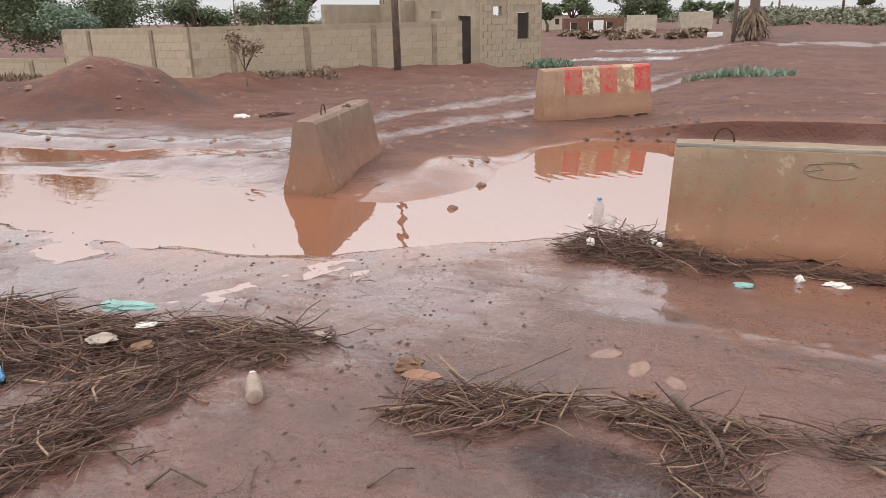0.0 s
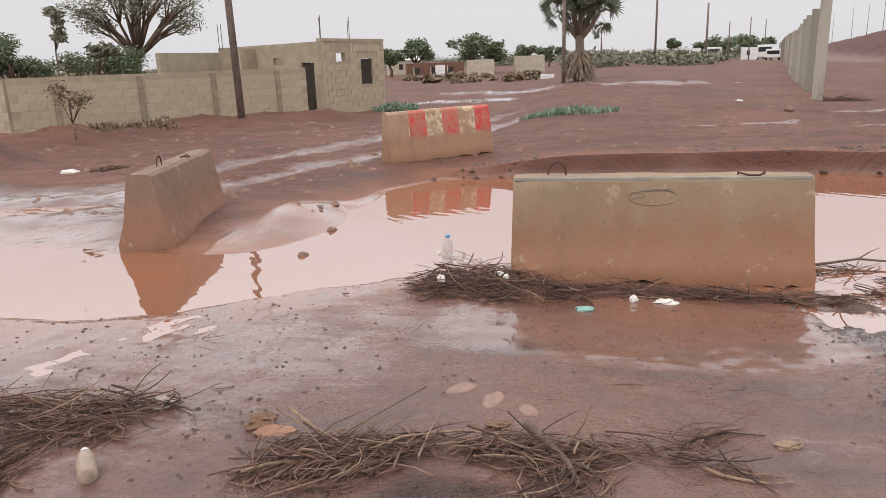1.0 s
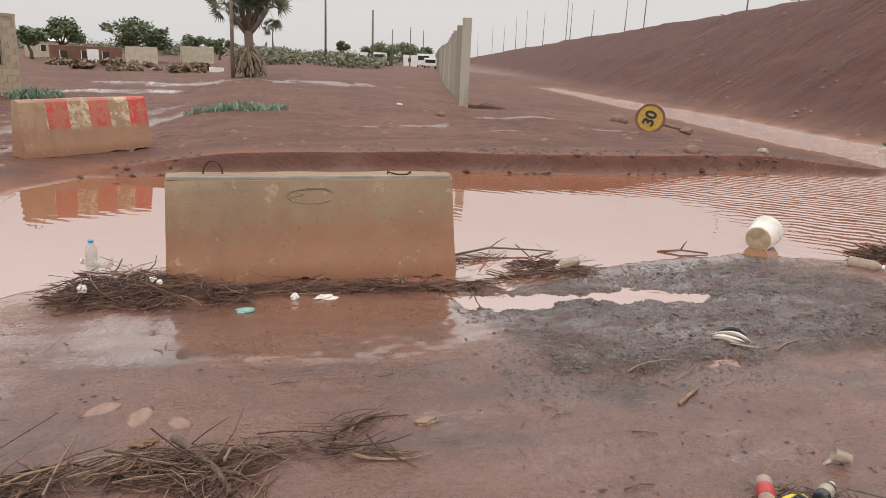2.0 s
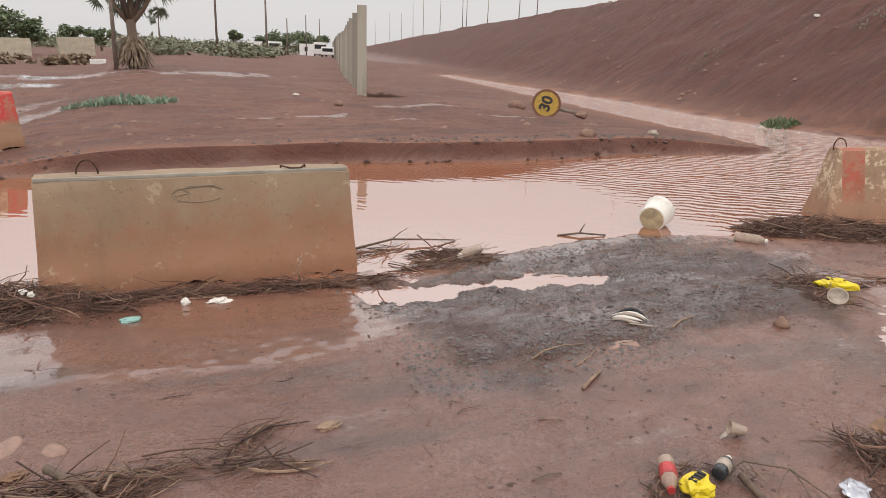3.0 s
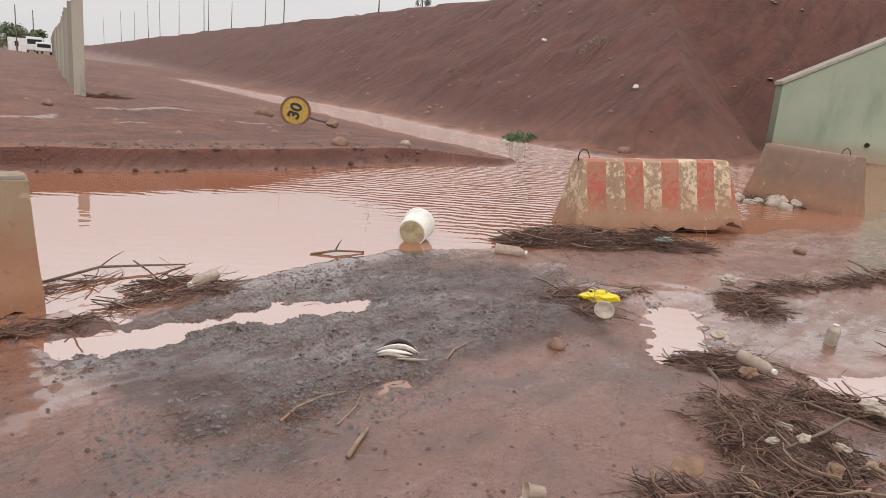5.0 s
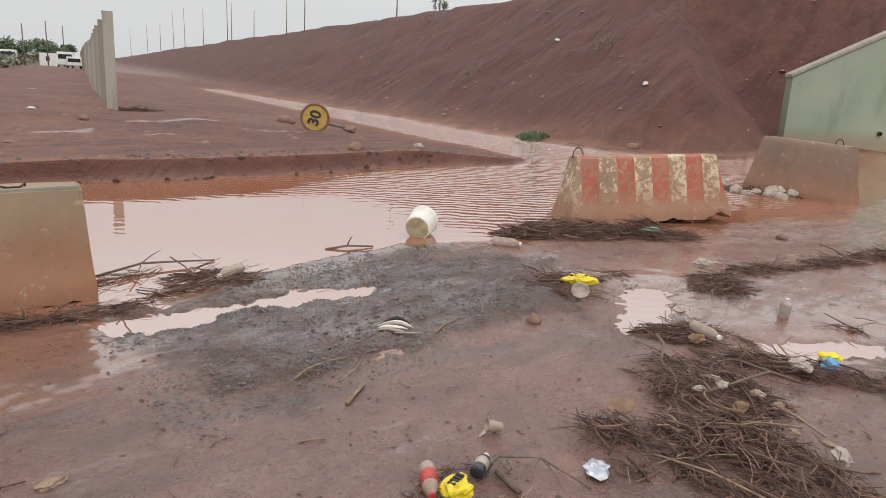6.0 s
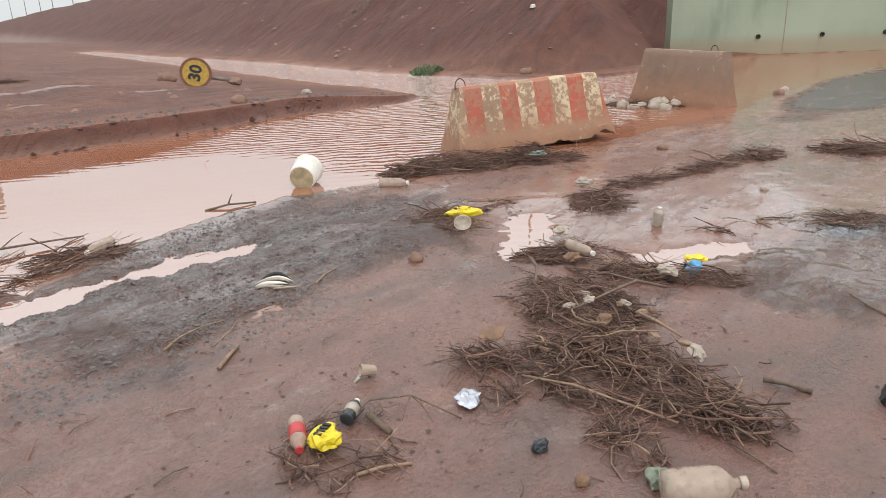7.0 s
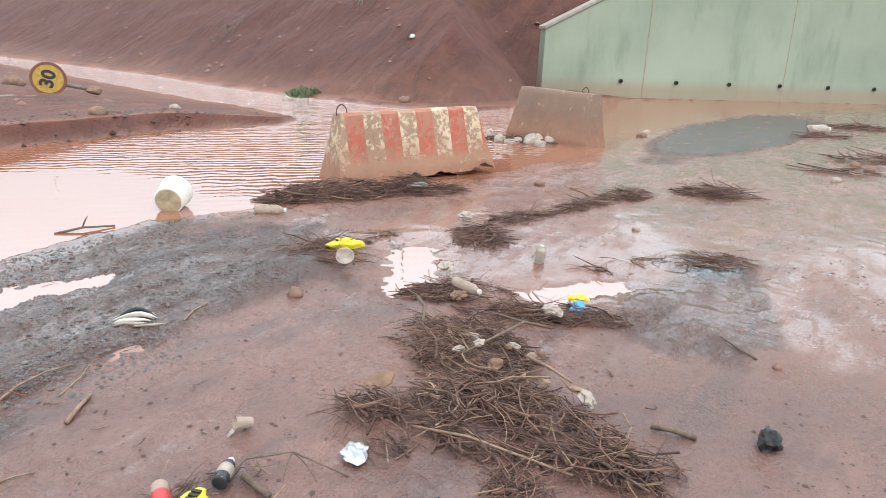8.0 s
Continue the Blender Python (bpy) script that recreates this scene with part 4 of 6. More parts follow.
drift("large heap of wet sticks and rubbish on the mud", [(4.34, -3.75, 0.45, 0.36, 75), (4.0, -4.05, 0.36, 0.30, 70), (3.80, -4.50, 0.50, 0.24, 70), (3.42, -3.83, 0.26, 0.20, 60), (3.68, -4.15, 0.38, 0.26, 70), (3.72, -4.88, 0.22, 0.16, 80)], 1700, 18, 0.24, 0.0042, 0, 52, 0.13, 0.12)
drift("drift of sticks and litter in shallow water", [(5.17, -3.25, 0.40, 0.25, -62), (5.15, -4.0, 0.42, 0.15, -75), (4.9, -3.7, 0.25, 0.12, -70)], 620, 19, 0.26, 0.0042, 0, 46, 0.09, 0.10)
drift("winding line of dark sticks on wet ground", [(6.5, -2.72, 0.38, 0.24, 30), (7.4, -2.72, 0.5, 0.12, -22), (8.3, -2.98, 0.6, 0.13, -18), (9.2, -3.2, 0.45, 0.2, -24)], 600, 20, 0.30, 0.0050, 0, 52, 0.09, 0.08)
drift("small clump of twigs standing in a puddle", [(10.1, -4.05, 0.5, 0.28, -60)], 150, 21, 0.5, 0.006, 0, 50, 0.12, 0.05)
drift("thin line of twigs trailing from a bottle", [(6.25, -3.72, 0.22, 0.04, -70), (6.75, -4.1, 0.3, 0.05, -45), (7.0, -4.6, 0.35, 0.2, -60)], 130, 22, 0.3, 0.0045, 0, 35, 0.03, 0.05)
drift("far drift of twigs on the flooded road", [(15.2, -5.6, 0.8, 0.4, -60), (21.5, -5.2, 1.2, 0.4, -50), (18.5, -4.7, 0.7, 0.25, -40), (13.3, -5.3, 0.5, 0.2, -60)], 260, 23, 0.7, 0.009, 0, 40, 0.12, 0.05)
drift("twigs caught round a yellow bag", [(5.45, -1.85, 0.42, 0.14, -28), (5.25, -2.2, 0.22, 0.12, -20), (6.0, -2.0, 0.2, 0.06, -10)], 190, 24, 0.28, 0.0042, 0, 40, 0.05, 0.05)
drift("twigs caught round two bottles", [(2.46, -3.72, 0.12, 0.22, -10), (2.75, -3.62, 0.25, 0.04, -25), (2.62, -3.9, 0.16, 0.06, 10)], 130, 25, 0.22, 0.0035, 60, 35, 0.05, 0.12)
drift("matted clump of wet grass roots", [(3.32, -4.58, 0.13, 0.2, -40)], 160, 26, 0.2, 0.0035, 60, 35, 0.05, 0.05)


def scattered_straws(seed, count, x0, x1, y0, y1, ln):
    rng = random.Random(seed)
    co, faces = sticks_data([((x0 + x1) / 2, (y0 + y1) / 2, (x1 - x0) / 2, (y1 - y0) / 2, 0)], count, ln, 0.003, 20, 60, 0.0, rng)
    ob = part("scattered_twigs", mesh_from("scattered_twigs", co, faces), STICKS)
    tagged(ob, "thin dark twigs scattered over wet mud", "twigs", kind="stuff")


scattered_straws(31, 150, -4.5, 3.0, -4.4, -0.6, 0.14)
scattered_straws(32, 160, 1.8, 9.0, -5.2, -0.2, 0.16)


# ---------- loose branches ----------
def branch(label, pts, r0, r1, material=BARK, twigs=(), name="branch"):
    """A bent branch lying on the ground; points (x, y, lift)."""
    path = [(x, y, max(height(x, y), 0) + r0 * 0.8 + h) for x, y, h in pts]
    n = len(path)
    radii = [r0 + (r1 - r0) * i / (n - 1) for i in range(n)]
    verts, faces = tube_data(path, radii, 7)
    for start, end, r in twigs:
        a = path[start]
        e = (end[0], end[1], max(height(end[0], end[1]), 0) + end[2])
        m = tuple((p + q) / 2 + 0.01 for p, q in zip(a, e))
        vs, fs = tube_data([a, m, e], [r, r * 0.8, r * 0.35], 6)
        o = len(verts)
        verts += vs
        faces += [tuple(q + o for q in f) for f in fs]
    ob = part(name, mesh_from(name, verts, faces), material, smooth=True)
    return tagged(ob, label, name.replace("_", " "))


branch("forked grey-brown branch lying in the stick drift", [(0.24, -2.68, 0.05), (0.34, -2.80, 0.04), (0.42, -2.92, 0.02), (0.47, -3.06, 0.0)], 0.019, 0.012, BARK, [(1, (0.62, -2.82, 0.03), 0.012), (2, (0.56, -3.0, 0.01), 0.010), (2, (0.36, -3.12, 0.0), 0.009)])
branch("dark bent twig lying on the mud", [(-2.00, -3.69, 0), (-1.74, -3.79, 0.02), (-1.74, -3.67, 0.01)], 0.008, 0.004, BARK)
branch("dark bent twig curling over wet mud", [(-1.60, -3.87, 0), (-1.56, -3.77, 0.03), (-1.38, -3.79, 0.0)], 0.009, 0.005, BARK)
branch("thin dark twig on the mud", [(-0.79, -3.60, 0), (-0.72, -3.49, 0.02), (-0.66, -3.45, 0.0)], 0.006, 0.003, BARK)
branch("dark stick standing out of the drift", [(-2.78, -3.17, 0.02), (-2.98, -3.02, 0.1), (-3.24, -2.82, 0.2)], 0.006, 0.003, BARK)
branch("thin pale stick leaning out of the drift", [(-1.84, -2.55, 0.02), (-1.88, -2.23, 0.06), (-1.84, -2.15, 0.08)], 0.005, 0.003, BARK)
branch("long pale bent stalk across the drift", [(-0.5, -2.98, 0.03), (-0.3, -2.80, 0.04), (-0.05, -2.72, 0.035), (0.15, -2.74, 0.03), (0.3, -2.8, 0.02)], 0.007, 0.005, STRAW)
branch("thin straight stick leaning out of the drift", [(-0.72, -3.02, 0.02), (-0.5, -2.7, 0.05), (-0.27, -2.36, 0.08)], 0.005, 0.003, BARK)
branch("short yellow piece of cane on the mud", [(2.66, -2.76, 0), (2.76, -2.69, 0.003), (2.86, -2.63, 0)], 0.011, 0.009, STRAW)
branch("thin straw stalk lying on mud", [(2.78, -2.52, 0), (2.95, -2.42, 0.01), (3.05, -2.33, 0)], 0.005, 0.003, STRAW)
branch("straight pale stick on wet asphalt", [(3.72, -2.22, 0), (3.86, -2.14, 0.005), (4.0, -2.1, 0)], 0.007, 0.005, STRAW)
branch("dark snag of wood standing in the pool", [(4.4, 0.18, -0.01), (4.6, 0.10, 0.02), (4.85, 0.02, 0.0)], 0.012, 0.008, BARK, [(1, (4.63, 0.06, 0.13), 0.008)])
branch("dark curved branch lying over the water", [(2.35, 0.25, 0.01), (2.75, 0.36, 0.04), (3.1, 0.28, 0.03), (3.35, 0.3, 0.0)], 0.012, 0.006, BARK, [(1, (3.0, 0.6, 0.08), 0.006)])
branch("grey branch lying across the stick heap", [(4.85, -4.06, 0.03), (4.62, -3.98, 0.11), (4.3, -3.98, 0.14), (4.02, -3.92, 0.12)], 0.010, 0.006, BARK, [(1, (4.75, -3.6, 0.05), 0.008)])
branch("thick stub of branch at the edge of the heap", [(4.50, -3.34, 0.15), (4.42, -3.44, 0.13), (4.30, -3.50, 0.08), (4.24, -3.62, 0.04)], 0.012, 0.008, BARK)
branch("dark twig on the flooded road", [(5.2, -5.15, 0), (5.3, -5.0, 0.01), (5.4, -4.92, 0)], 0.007, 0.004, BARK)
branch("dark thin upright twig at the barrier foot", [(1.72, -0.50, 0.0), (1.70, -0.50, 0.12), (1.74, -0.50, 0.24)], 0.007, 0.004, STRAW)


# ---------- litter ----------
PATTY_RAG = plain_material("orange_mud_rag", (0.36, 0.19, 0.12), 0.6, 0, 0.3, 18, 0.4)


def bottle(label, x, y, yaw, ln=0.22, r=0.035, material=BOTTLE_CLEAR, upright=False, cap=None, lift=0.0, wrap=None, tilt=0):
    z = max(height(x, y), 0) + lift
    m = pose(x, y, z, tilt, 0, yaw) if upright else pose(x, y, z + r * 0.85, 0, 90, yaw)
    root = thing("plastic_bottle", m, label, "bottle")
    prof = [(r * 0.75, 0), (r * 0.98, ln * 0.03)]
    k = 9
    for i in range(k):
        f = 0.06 + 0.56 * i / k
        prof += [(r, ln * f), (r * 0.93, ln * (f + 0.03))]
    prof += [(r, ln * 0.66), (r * 0.9, ln * 0.76), (r * 0.5, ln * 0.88), (r * 0.38, ln * 0.91), (r * 0.38, ln * 0.95)]
    part("body", lathe("bottle_body", prof, 18), material, root, smooth=True)
    part("cap", lathe("cap", [(r * 0.44, ln * 0.93), (r * 0.46, ln * 0.94), (r * 0.46, ln * 0.995), (r * 0.4, ln)], 14), cap or WHITE_PLASTIC, root, "small screw cap")
    if wrap:
        part("label", lathe("label", [(r * 1.015, ln * 0.28), (r * 1.02, ln * 0.3), (r * 1.02, ln * 0.6), (r * 1.015, ln * 0.62)], 18), wrap, root, "printed paper label")
    return root


bottle("muddy clear ribbed water bottle lying on the mud", -1.56, -3.22, 128, 0.24, 0.042, BOTTLE_MUDDY)
bottle("clear water bottle standing in the stick heap", -0.55, 0.12, 20, 0.27, 0.045, BOTTLE_CLEAR, True, BLUE_PLASTIC, 0.03, None, 8)
bottle("crushed clear bottle lying by the stick heap", -0.4, 0.05, 160, 0.24, 0.045, BOTTLE_CLEAR, False, None, 0.06)
bottle("muddy bottle lying across the drift", 5.08, -3.26, -110, 0.26, 0.036, BOTTLE_MUDDY, False, None, 0.07)
bottle("white plastic bottle standing in the mud", 6.14, -3.42, 40, 0.15, 0.042, DIRTY_WHITE, True, None, -0.01, None, 6)
bottle("muddy soft drink bottle with a red label", 2.55, -3.50, -125, 0.22, 0.034, BOTTLE_MUDDY, False, RED_LABEL, 0.02, RED_LABEL)
bottle("dark glass bottle with a pale label", 2.68, -3.66, 30, 0.15, 0.03, GLASS_DARK, False, None, 0.02, DIRTY_WHITE)
bottle("white bottle lying on the flooded road", 18.9, -4.35, -30, 0.75, 0.11, DIRTY_WHITE)
bottle("muddy green bottle on the water's edge", 5.95, -0.55, -60, 0.3, 0.05, BOTTLE_MUDDY)
bottle("muddy bottle lying in the drift by the water", 3.35, -0.2, -150, 0.3, 0.045, BOTTLE_MUDDY, False, None, 0.02)


def crumple(name, label, x, y, size, material, seed, lift=0.0, yaw=0, category="litter", rough=0.45, marks=None):
    """Crumpled sheet or bag: a folded lump with creases."""
    bm = bmesh.new()
    bmesh.ops.create_icosphere(bm, subdivisions=3, radius=1)
    off = Vector((seed * 2.9, seed * 5.3, seed))
    for v in bm.verts:
        k = 1 + rough * noise.noise(v.co * 1.6 + off) + rough * 0.6 * abs(noise.noise(v.co * 4.2 + off)) - 0.2 * rough
        v.co = Vector((v.co.x * size[0], v.co.y * size[1], max(v.co.z, -0.5) * size[2])) * k
    ob = part(name, bm, material, smooth=False)
    ob.matrix_world = pose(x, y, max(height(x, y), 0) + size[2] * 0.45 + lift, 0, 0, yaw)
    tagged(ob, label, category)
    if marks:
        for i in range(4):
            part("printed_bar", box(-0.6 * size[0] + 0.3 * size[0] * i, -0.25 * size[1], size[2] * 0.8, -0.42 * size[0] + 0.3 * size[0] * i, 0.3 * size[1], size[2] * 0.98), marks, ob, "dark printed bar")
    return ob


crumple("plastic_bag", "crumpled bright yellow plastic bag on twigs", 5.47, -2.02, (0.125, 0.055, 0.05), YELLOW_PLASTIC, 1, 0.02, -38, "bag", 0.6, BLACK_PRINT)
crumple("plastic_bag", "crumpled yellow printed bag among twigs", 2.53, -3.70, (0.075, 0.06, 0.045), YELLOW_PLASTIC, 2, 0.03, 20, "bag", 0.4, BLACK_PRINT)
crumple("plastic_bag", "small blue plastic bag in the drift", 5.17, -4.10, (0.05, 0.05, 0.045), BLUE_PLASTIC, 3, 0.05, 0, "bag")
crumple("plastic_bag", "yellow and white wrapper on the drift", 5.40, -4.02, (0.07, 0.04, 0.025), YELLOW_PLASTIC, 4, 0.06, -50, "bag")
crumple("plastic_bag", "pale muddy plastic bag in the drift", 5.5, -2.95, (0.07, 0.055, 0.035), DIRTY_WHITE, 5, 0.05, 10, "bag")
crumple("plastic_bag", "pale dirty bag lying in the drift", 5.05, -3.98, (0.08, 0.05, 0.03), DIRTY_WHITE, 6, 0.05, 60, "bag")
crumple("plastic_bag", "white plastic bag in the line of sticks", 6.75, -2.42, (0.10, 0.07, 0.045), DIRTY_WHITE, 7, 0.08, 0, "bag")
crumple("foil_wrapper", "crumpled silver foil wrapper at the edge of the heap", 3.17, -3.90, (0.075, 0.055, 0.02), FOIL, 8, 0.01, 30, "wrapper", 0.7)
crumple("plastic_bag", "torn teal plastic strip on the stick drift", -2.85, -2.66, (0.20, 0.05, 0.03), TEAL_PLASTIC, 9, 0.10, 20, "bag", 0.7)
crumple("paper_scrap", "white paper scrap in the stick drift", -2.55, -2.83, (0.06, 0.03, 0.015), WHITE_PLASTIC, 10, 0.10, 30, "scrap")
crumple("paper_scrap", "pale leaf-like scrap in the drift", -2.65, -3.05, (0.08, 0.06, 0.02), DIRTY_WHITE, 11, 0.09, 30, "scrap")
crumple("paper_scrap", "dirty pale scrap in the drift", -2.40, -3.02, (0.07, 0.05, 0.02), BROWN_RAG, 12, 0.08, 70, "scrap")
crumple("paper_scrap", "pale crumpled scrap in the drift", -1.62, -2.52, (0.07, 0.03, 0.015), DIRTY_WHITE, 13, 0.03, 0, "scrap")
crumple("mud_rag", "muddy crumpled rag on the wet ground", -1.02, -2.68, (0.075, 0.05, 0.035), BROWN_RAG, 14, 0, 25, "rag", 0.6)
crumple("mud_rag", "pale mud-soaked rag lying flat", -0.93, -2.74, (0.10, 0.05, 0.02), PATTY_RAG, 15, -0.005, 10, "rag", 0.3)
crumple("teal_wrapper", "small teal and white wrapper by the sticks", 0.56, -0.93, (0.06, 0.03, 0.02), TEAL_PLASTIC, 16, 0.0, 0, "wrapper")
crumple("paper_scrap", "white curled scrap before the barrier", 1.12, -0.72, (0.08, 0.035, 0.02), WHITE_PLASTIC, 17, 0.0, 0, "scrap", 0.7)
crumple("paper_scrap", "small white scrap before the barrier", 0.9, -0.70, (0.03, 0.025, 0.03), WHITE_PLASTIC, 18, 0.0, 0, "scrap")
crumple("polystyrene_piece", "white foam piece in the stick heap", -0.48, -0.62, (0.03, 0.03, 0.035), WHITE_PLASTIC, 19, 0.09, 0, "scrap")
crumple("polystyrene_piece", "white foam crumb in the stick heap", -0.05, -0.55, (0.025, 0.02, 0.02), WHITE_PLASTIC, 20, 0.13, 0, "scrap")
crumple("polystyrene_piece", "white foam crumb on dark sticks", 0.0, -0.6, (0.02, 0.02, 0.02), WHITE_PLASTIC, 21, 0.12, 0, "scrap")
crumple("dry_leaf", "curled pale brown leaf on the mud", 1.36, -2.65, (0.055, 0.03, 0.012), STRAW, 22, 0.0, 10, "leaf", 0.7)
crumple("dead_leaf", "curled brown leaf lying on mud", 0.1, -2.6, (0.06, 0.03, 0.015), BROWN_RAG, 23, 0.0, 10, "leaf", 0.7)
crumple("teal_tarp", "corner of a blue plastic sheet by the drift", -3.0, -3.5, (0.12, 0.12, 0.06), BLUE_PLASTIC, 24, 0.02, 0, "sheet")
crumple("paper_scrap", "pale dirty scrap on the heap", 4.13, -3.95, (0.035, 0.025, 0.02), DIRTY_WHITE, 25, 0.15, 0, "scrap")
crumple("paper_scrap", "orange-brown scrap on the heap", 3.96, -4.13, (0.055, 0.03, 0.03), BROWN_RAG, 26, 0.15, 0, "scrap")
crumple("paper_scrap", "pale brown scrap at the heap's edge", 4.05, -4.56, (0.07, 0.04, 0.03), DIRTY_WHITE, 27, 0.06, 40, "scrap")
crumple("cardboard_scrap", "brown soaked cardboard in the heap", 3.60, -3.72, (0.09, 0.06, 0.02), BROWN_RAG, 28, 0.09, 20, "cardboard", 0.35)
crumple("paper_scrap", "reddish scrap in the drift", 4.9, -3.40, (0.07, 0.045, 0.03), BROWN_RAG, 29, 0.05, 0, "scrap")
crumple("teal_wrapper", "pale teal wrapper on the reed mat", 7.85, -1.2, (0.12, 0.06, 0.03), TEAL_PLASTIC, 30, 0.06, -30, "wrapper")
crumple("black_lump", "black charred lump lying in shallow water", 4.24, -5.33, (0.06, 0.05, 0.06), BLACK_PRINT, 31, 0.0, 0, "lump", 0.6)
crumple("plastic_bag", "crumpled grey-green plastic bag beside the jug", 3.13, -4.80, (0.055, 0.05, 0.04), TEAL_GREY, 41, 0.0, 20, "bag", 0.5)
crumple("seed_pod", "round brown seed pod on a thin stalk", 2.97, -4.58, (0.03, 0.026, 0.026), BROWN_RAG, 42, 0.0, 0, "seed pod", 0.15)
branch("thin stalk beside the seed pod", [(3.00, -4.58, 0.012), (3.02, -4.64, 0.0)], 0.003, 0.002, BARK)
branch("dark flattened stick at the tail of the heap", [(4.06, -4.86, 0.01), (4.07, -4.95, 0.02), (4.10, -5.05, 0.0)], 0.014, 0.012, BARK)
branch("thin twig trailing from the heap", [(3.52, -4.90, 0.01), (3.48, -5.02, 0.01), (3.45, -5.10, 0.0)], 0.004, 0.003, BARK)
branch("long pale stalk along the edge of the heap", [(3.45, -3.99, 0.03), (3.48, -4.25, 0.05), (3.51, -4.53, 0.03), (3.52, -4.70, 0.02)], 0.007, 0.005, STRAW)
branch("long brown stalk along the tail of the heap", [(3.58, -4.59, 0.04), (3.63, -4.78, 0.05), (3.57, -4.99, 0.02)], 0.008, 0.005, BARK)
branch("bent pale branch over the top of the heap", [(4.19, -4.19, 0.12), (4.11, -4.34, 0.14), (4.06, -4.48, 0.12)], 0.009, 0.006, STRAW)
branch("short stub of dark wood beside the bottles", [(2.78, -3.68, 0.02), (2.77, -3.82, 0.0)], 0.017, 0.013, BARK)
branch("pale broken stick below the bottles", [(2.48, -3.93, 0.0), (2.58, -3.97, 0.012), (2.67, -4.03, 0.0)], 0.008, 0.006, STRAW)
branch("thin arched twig from the bottles", [(2.68, -3.65, 0.02), (2.84, -3.63, 0.05), (2.98, -3.74, 0.05), (3.04, -3.97, 0.0)], 0.006, 0.003, BARK, [(2, (2.86, -3.80, 0.01), 0.004), (2, (2.94, -3.90, 0.01), 0.003)])
branch("thin pale twig on the mud", [(2.27, -2.96, 0.0), (2.33, -2.97, 0.004), (2.39, -2.99, 0.0)], 0.004, 0.003, STRAW)
branch("dark thin twig on the mud flat", [(2.00, -3.36, 0.0), (2.08, -3.35, 0.008), (2.14, -3.36, 0.0)], 0.004, 0.003, BARK)
branch("long pale twig on the edge of the asphalt", [(2.60, -2.35, 0.0), (2.73, -2.28, 0.012), (2.87, -2.27, 0.01), (3.02, -2.25, 0.0)], 0.007, 0.004, STRAW)
crumple("paper_scrap", "dark scrap in the drift by the jug", 3.05, -4.35, (0.04, 0.03, 0.03), GLASS_DARK, 32, 0.0, 0, "scrap")

for i in range(9):
    a = random.uniform(0, 6.28)
    k = random.uniform(0.5, 1.0)
    x, y = 4.0 + 0.5 * math.cos(a) * k, -4.1 + 0.42 * math.sin(a) * k
    crumple("paper_scrap", "small dirty scrap caught in the sticks", x, y, (random.uniform(0.02, 0.045), 0.02, 0.015), random.choice([DIRTY_WHITE, BROWN_RAG, BROWN_RAG, STRAW]), 50 + i, 0.08, random.uniform(0, 180), "scrap")


def flattened_can():
    """A pale flattened shell of folded plastic with dark ribs on the asphalt."""
    root = thing("flattened_can", pose(3.57, -1.98, max(height(3.57, -1.98), 0) + 0.005, 0, 0, -40), "flattened white and black striped can on the asphalt", "can")
    for i in range(7):
        f = (i - 3) / 3
        bow = 0.045 * (1 - f * f) * random.uniform(0.6, 1.1) + 0.008
        pts = [((k / 6 - 0.5) * 0.24 * (1 - 0.25 * abs(f)) + 0.02 * f, 0.075 * f + 0.02 * math.sin(k * 1.1 + i) * 0.6, 0.006 + bow * math.sin(math.pi * k / 6)) for k in range(7)]
        part("strip", tube("strip", pts, [0.004, 0.011, 0.013, 0.013, 0.012, 0.009, 0.003], 6), BLACK_PRINT if i == 4 else DIRTY_WHITE if i in (0, 2, 6) else WHITE_PLASTIC, root, smooth=True)
    part("loose_strip", tube("loose_strip", [(0.0, -0.10, 0.004), (0.09, -0.12, 0.012), (0.17, -0.10, 0.005)], [0.005, 0.008, 0.004], 6), DIRTY_WHITE, root)


flattened_can()


MUDDY_BASE = plain_material("mud_stained_plastic", (0.50, 0.40, 0.25), 0.5, 0, 0.45, 10, 0.2)


def bucket():
    """A white pail on its side, half sunk in the pool, with its muddy base turned to the shore."""
    root = thing("plastic_bucket", Matrix.Translation((5.50, 0.13, 0.10)) @ Vector((0.80, 0.52, 0.20)).to_track_quat("Z", "Y").to_matrix().to_4x4(), "white plastic bucket lying on its side in muddy water", "bucket")
    r, h = 0.158, 0.25
    prof = [(0, 0.012), (r * 0.55, 0.012), (r * 0.58, 0.004), (r * 0.83, 0.0), (r * 0.86, 0.012), (r * 0.90, h * 0.3), (r * 0.955, h * 0.82), (r * 1.0, h * 0.83), (r * 1.0, h * 0.86), (r * 0.97, h * 0.87), (r * 0.985, h * 0.95),
            (r * 1.03, h * 0.96), (r * 1.03, h), (r * 0.96, h), (r * 0.93, h * 0.9), (r * 0.82, 0.02), (0, 0.02)]
    part("pail", lathe("pail", prof, 36), WHITE_PLASTIC, root, smooth=False).data.shade_smooth()
    part("base_stain", lathe("base_stain", [(0, -0.003), (r * 0.4, -0.004), (r * 0.7, -0.003), (r * 0.84, 0.004)], 30), MUDDY_BASE, root, "mud-stained base")


bucket()


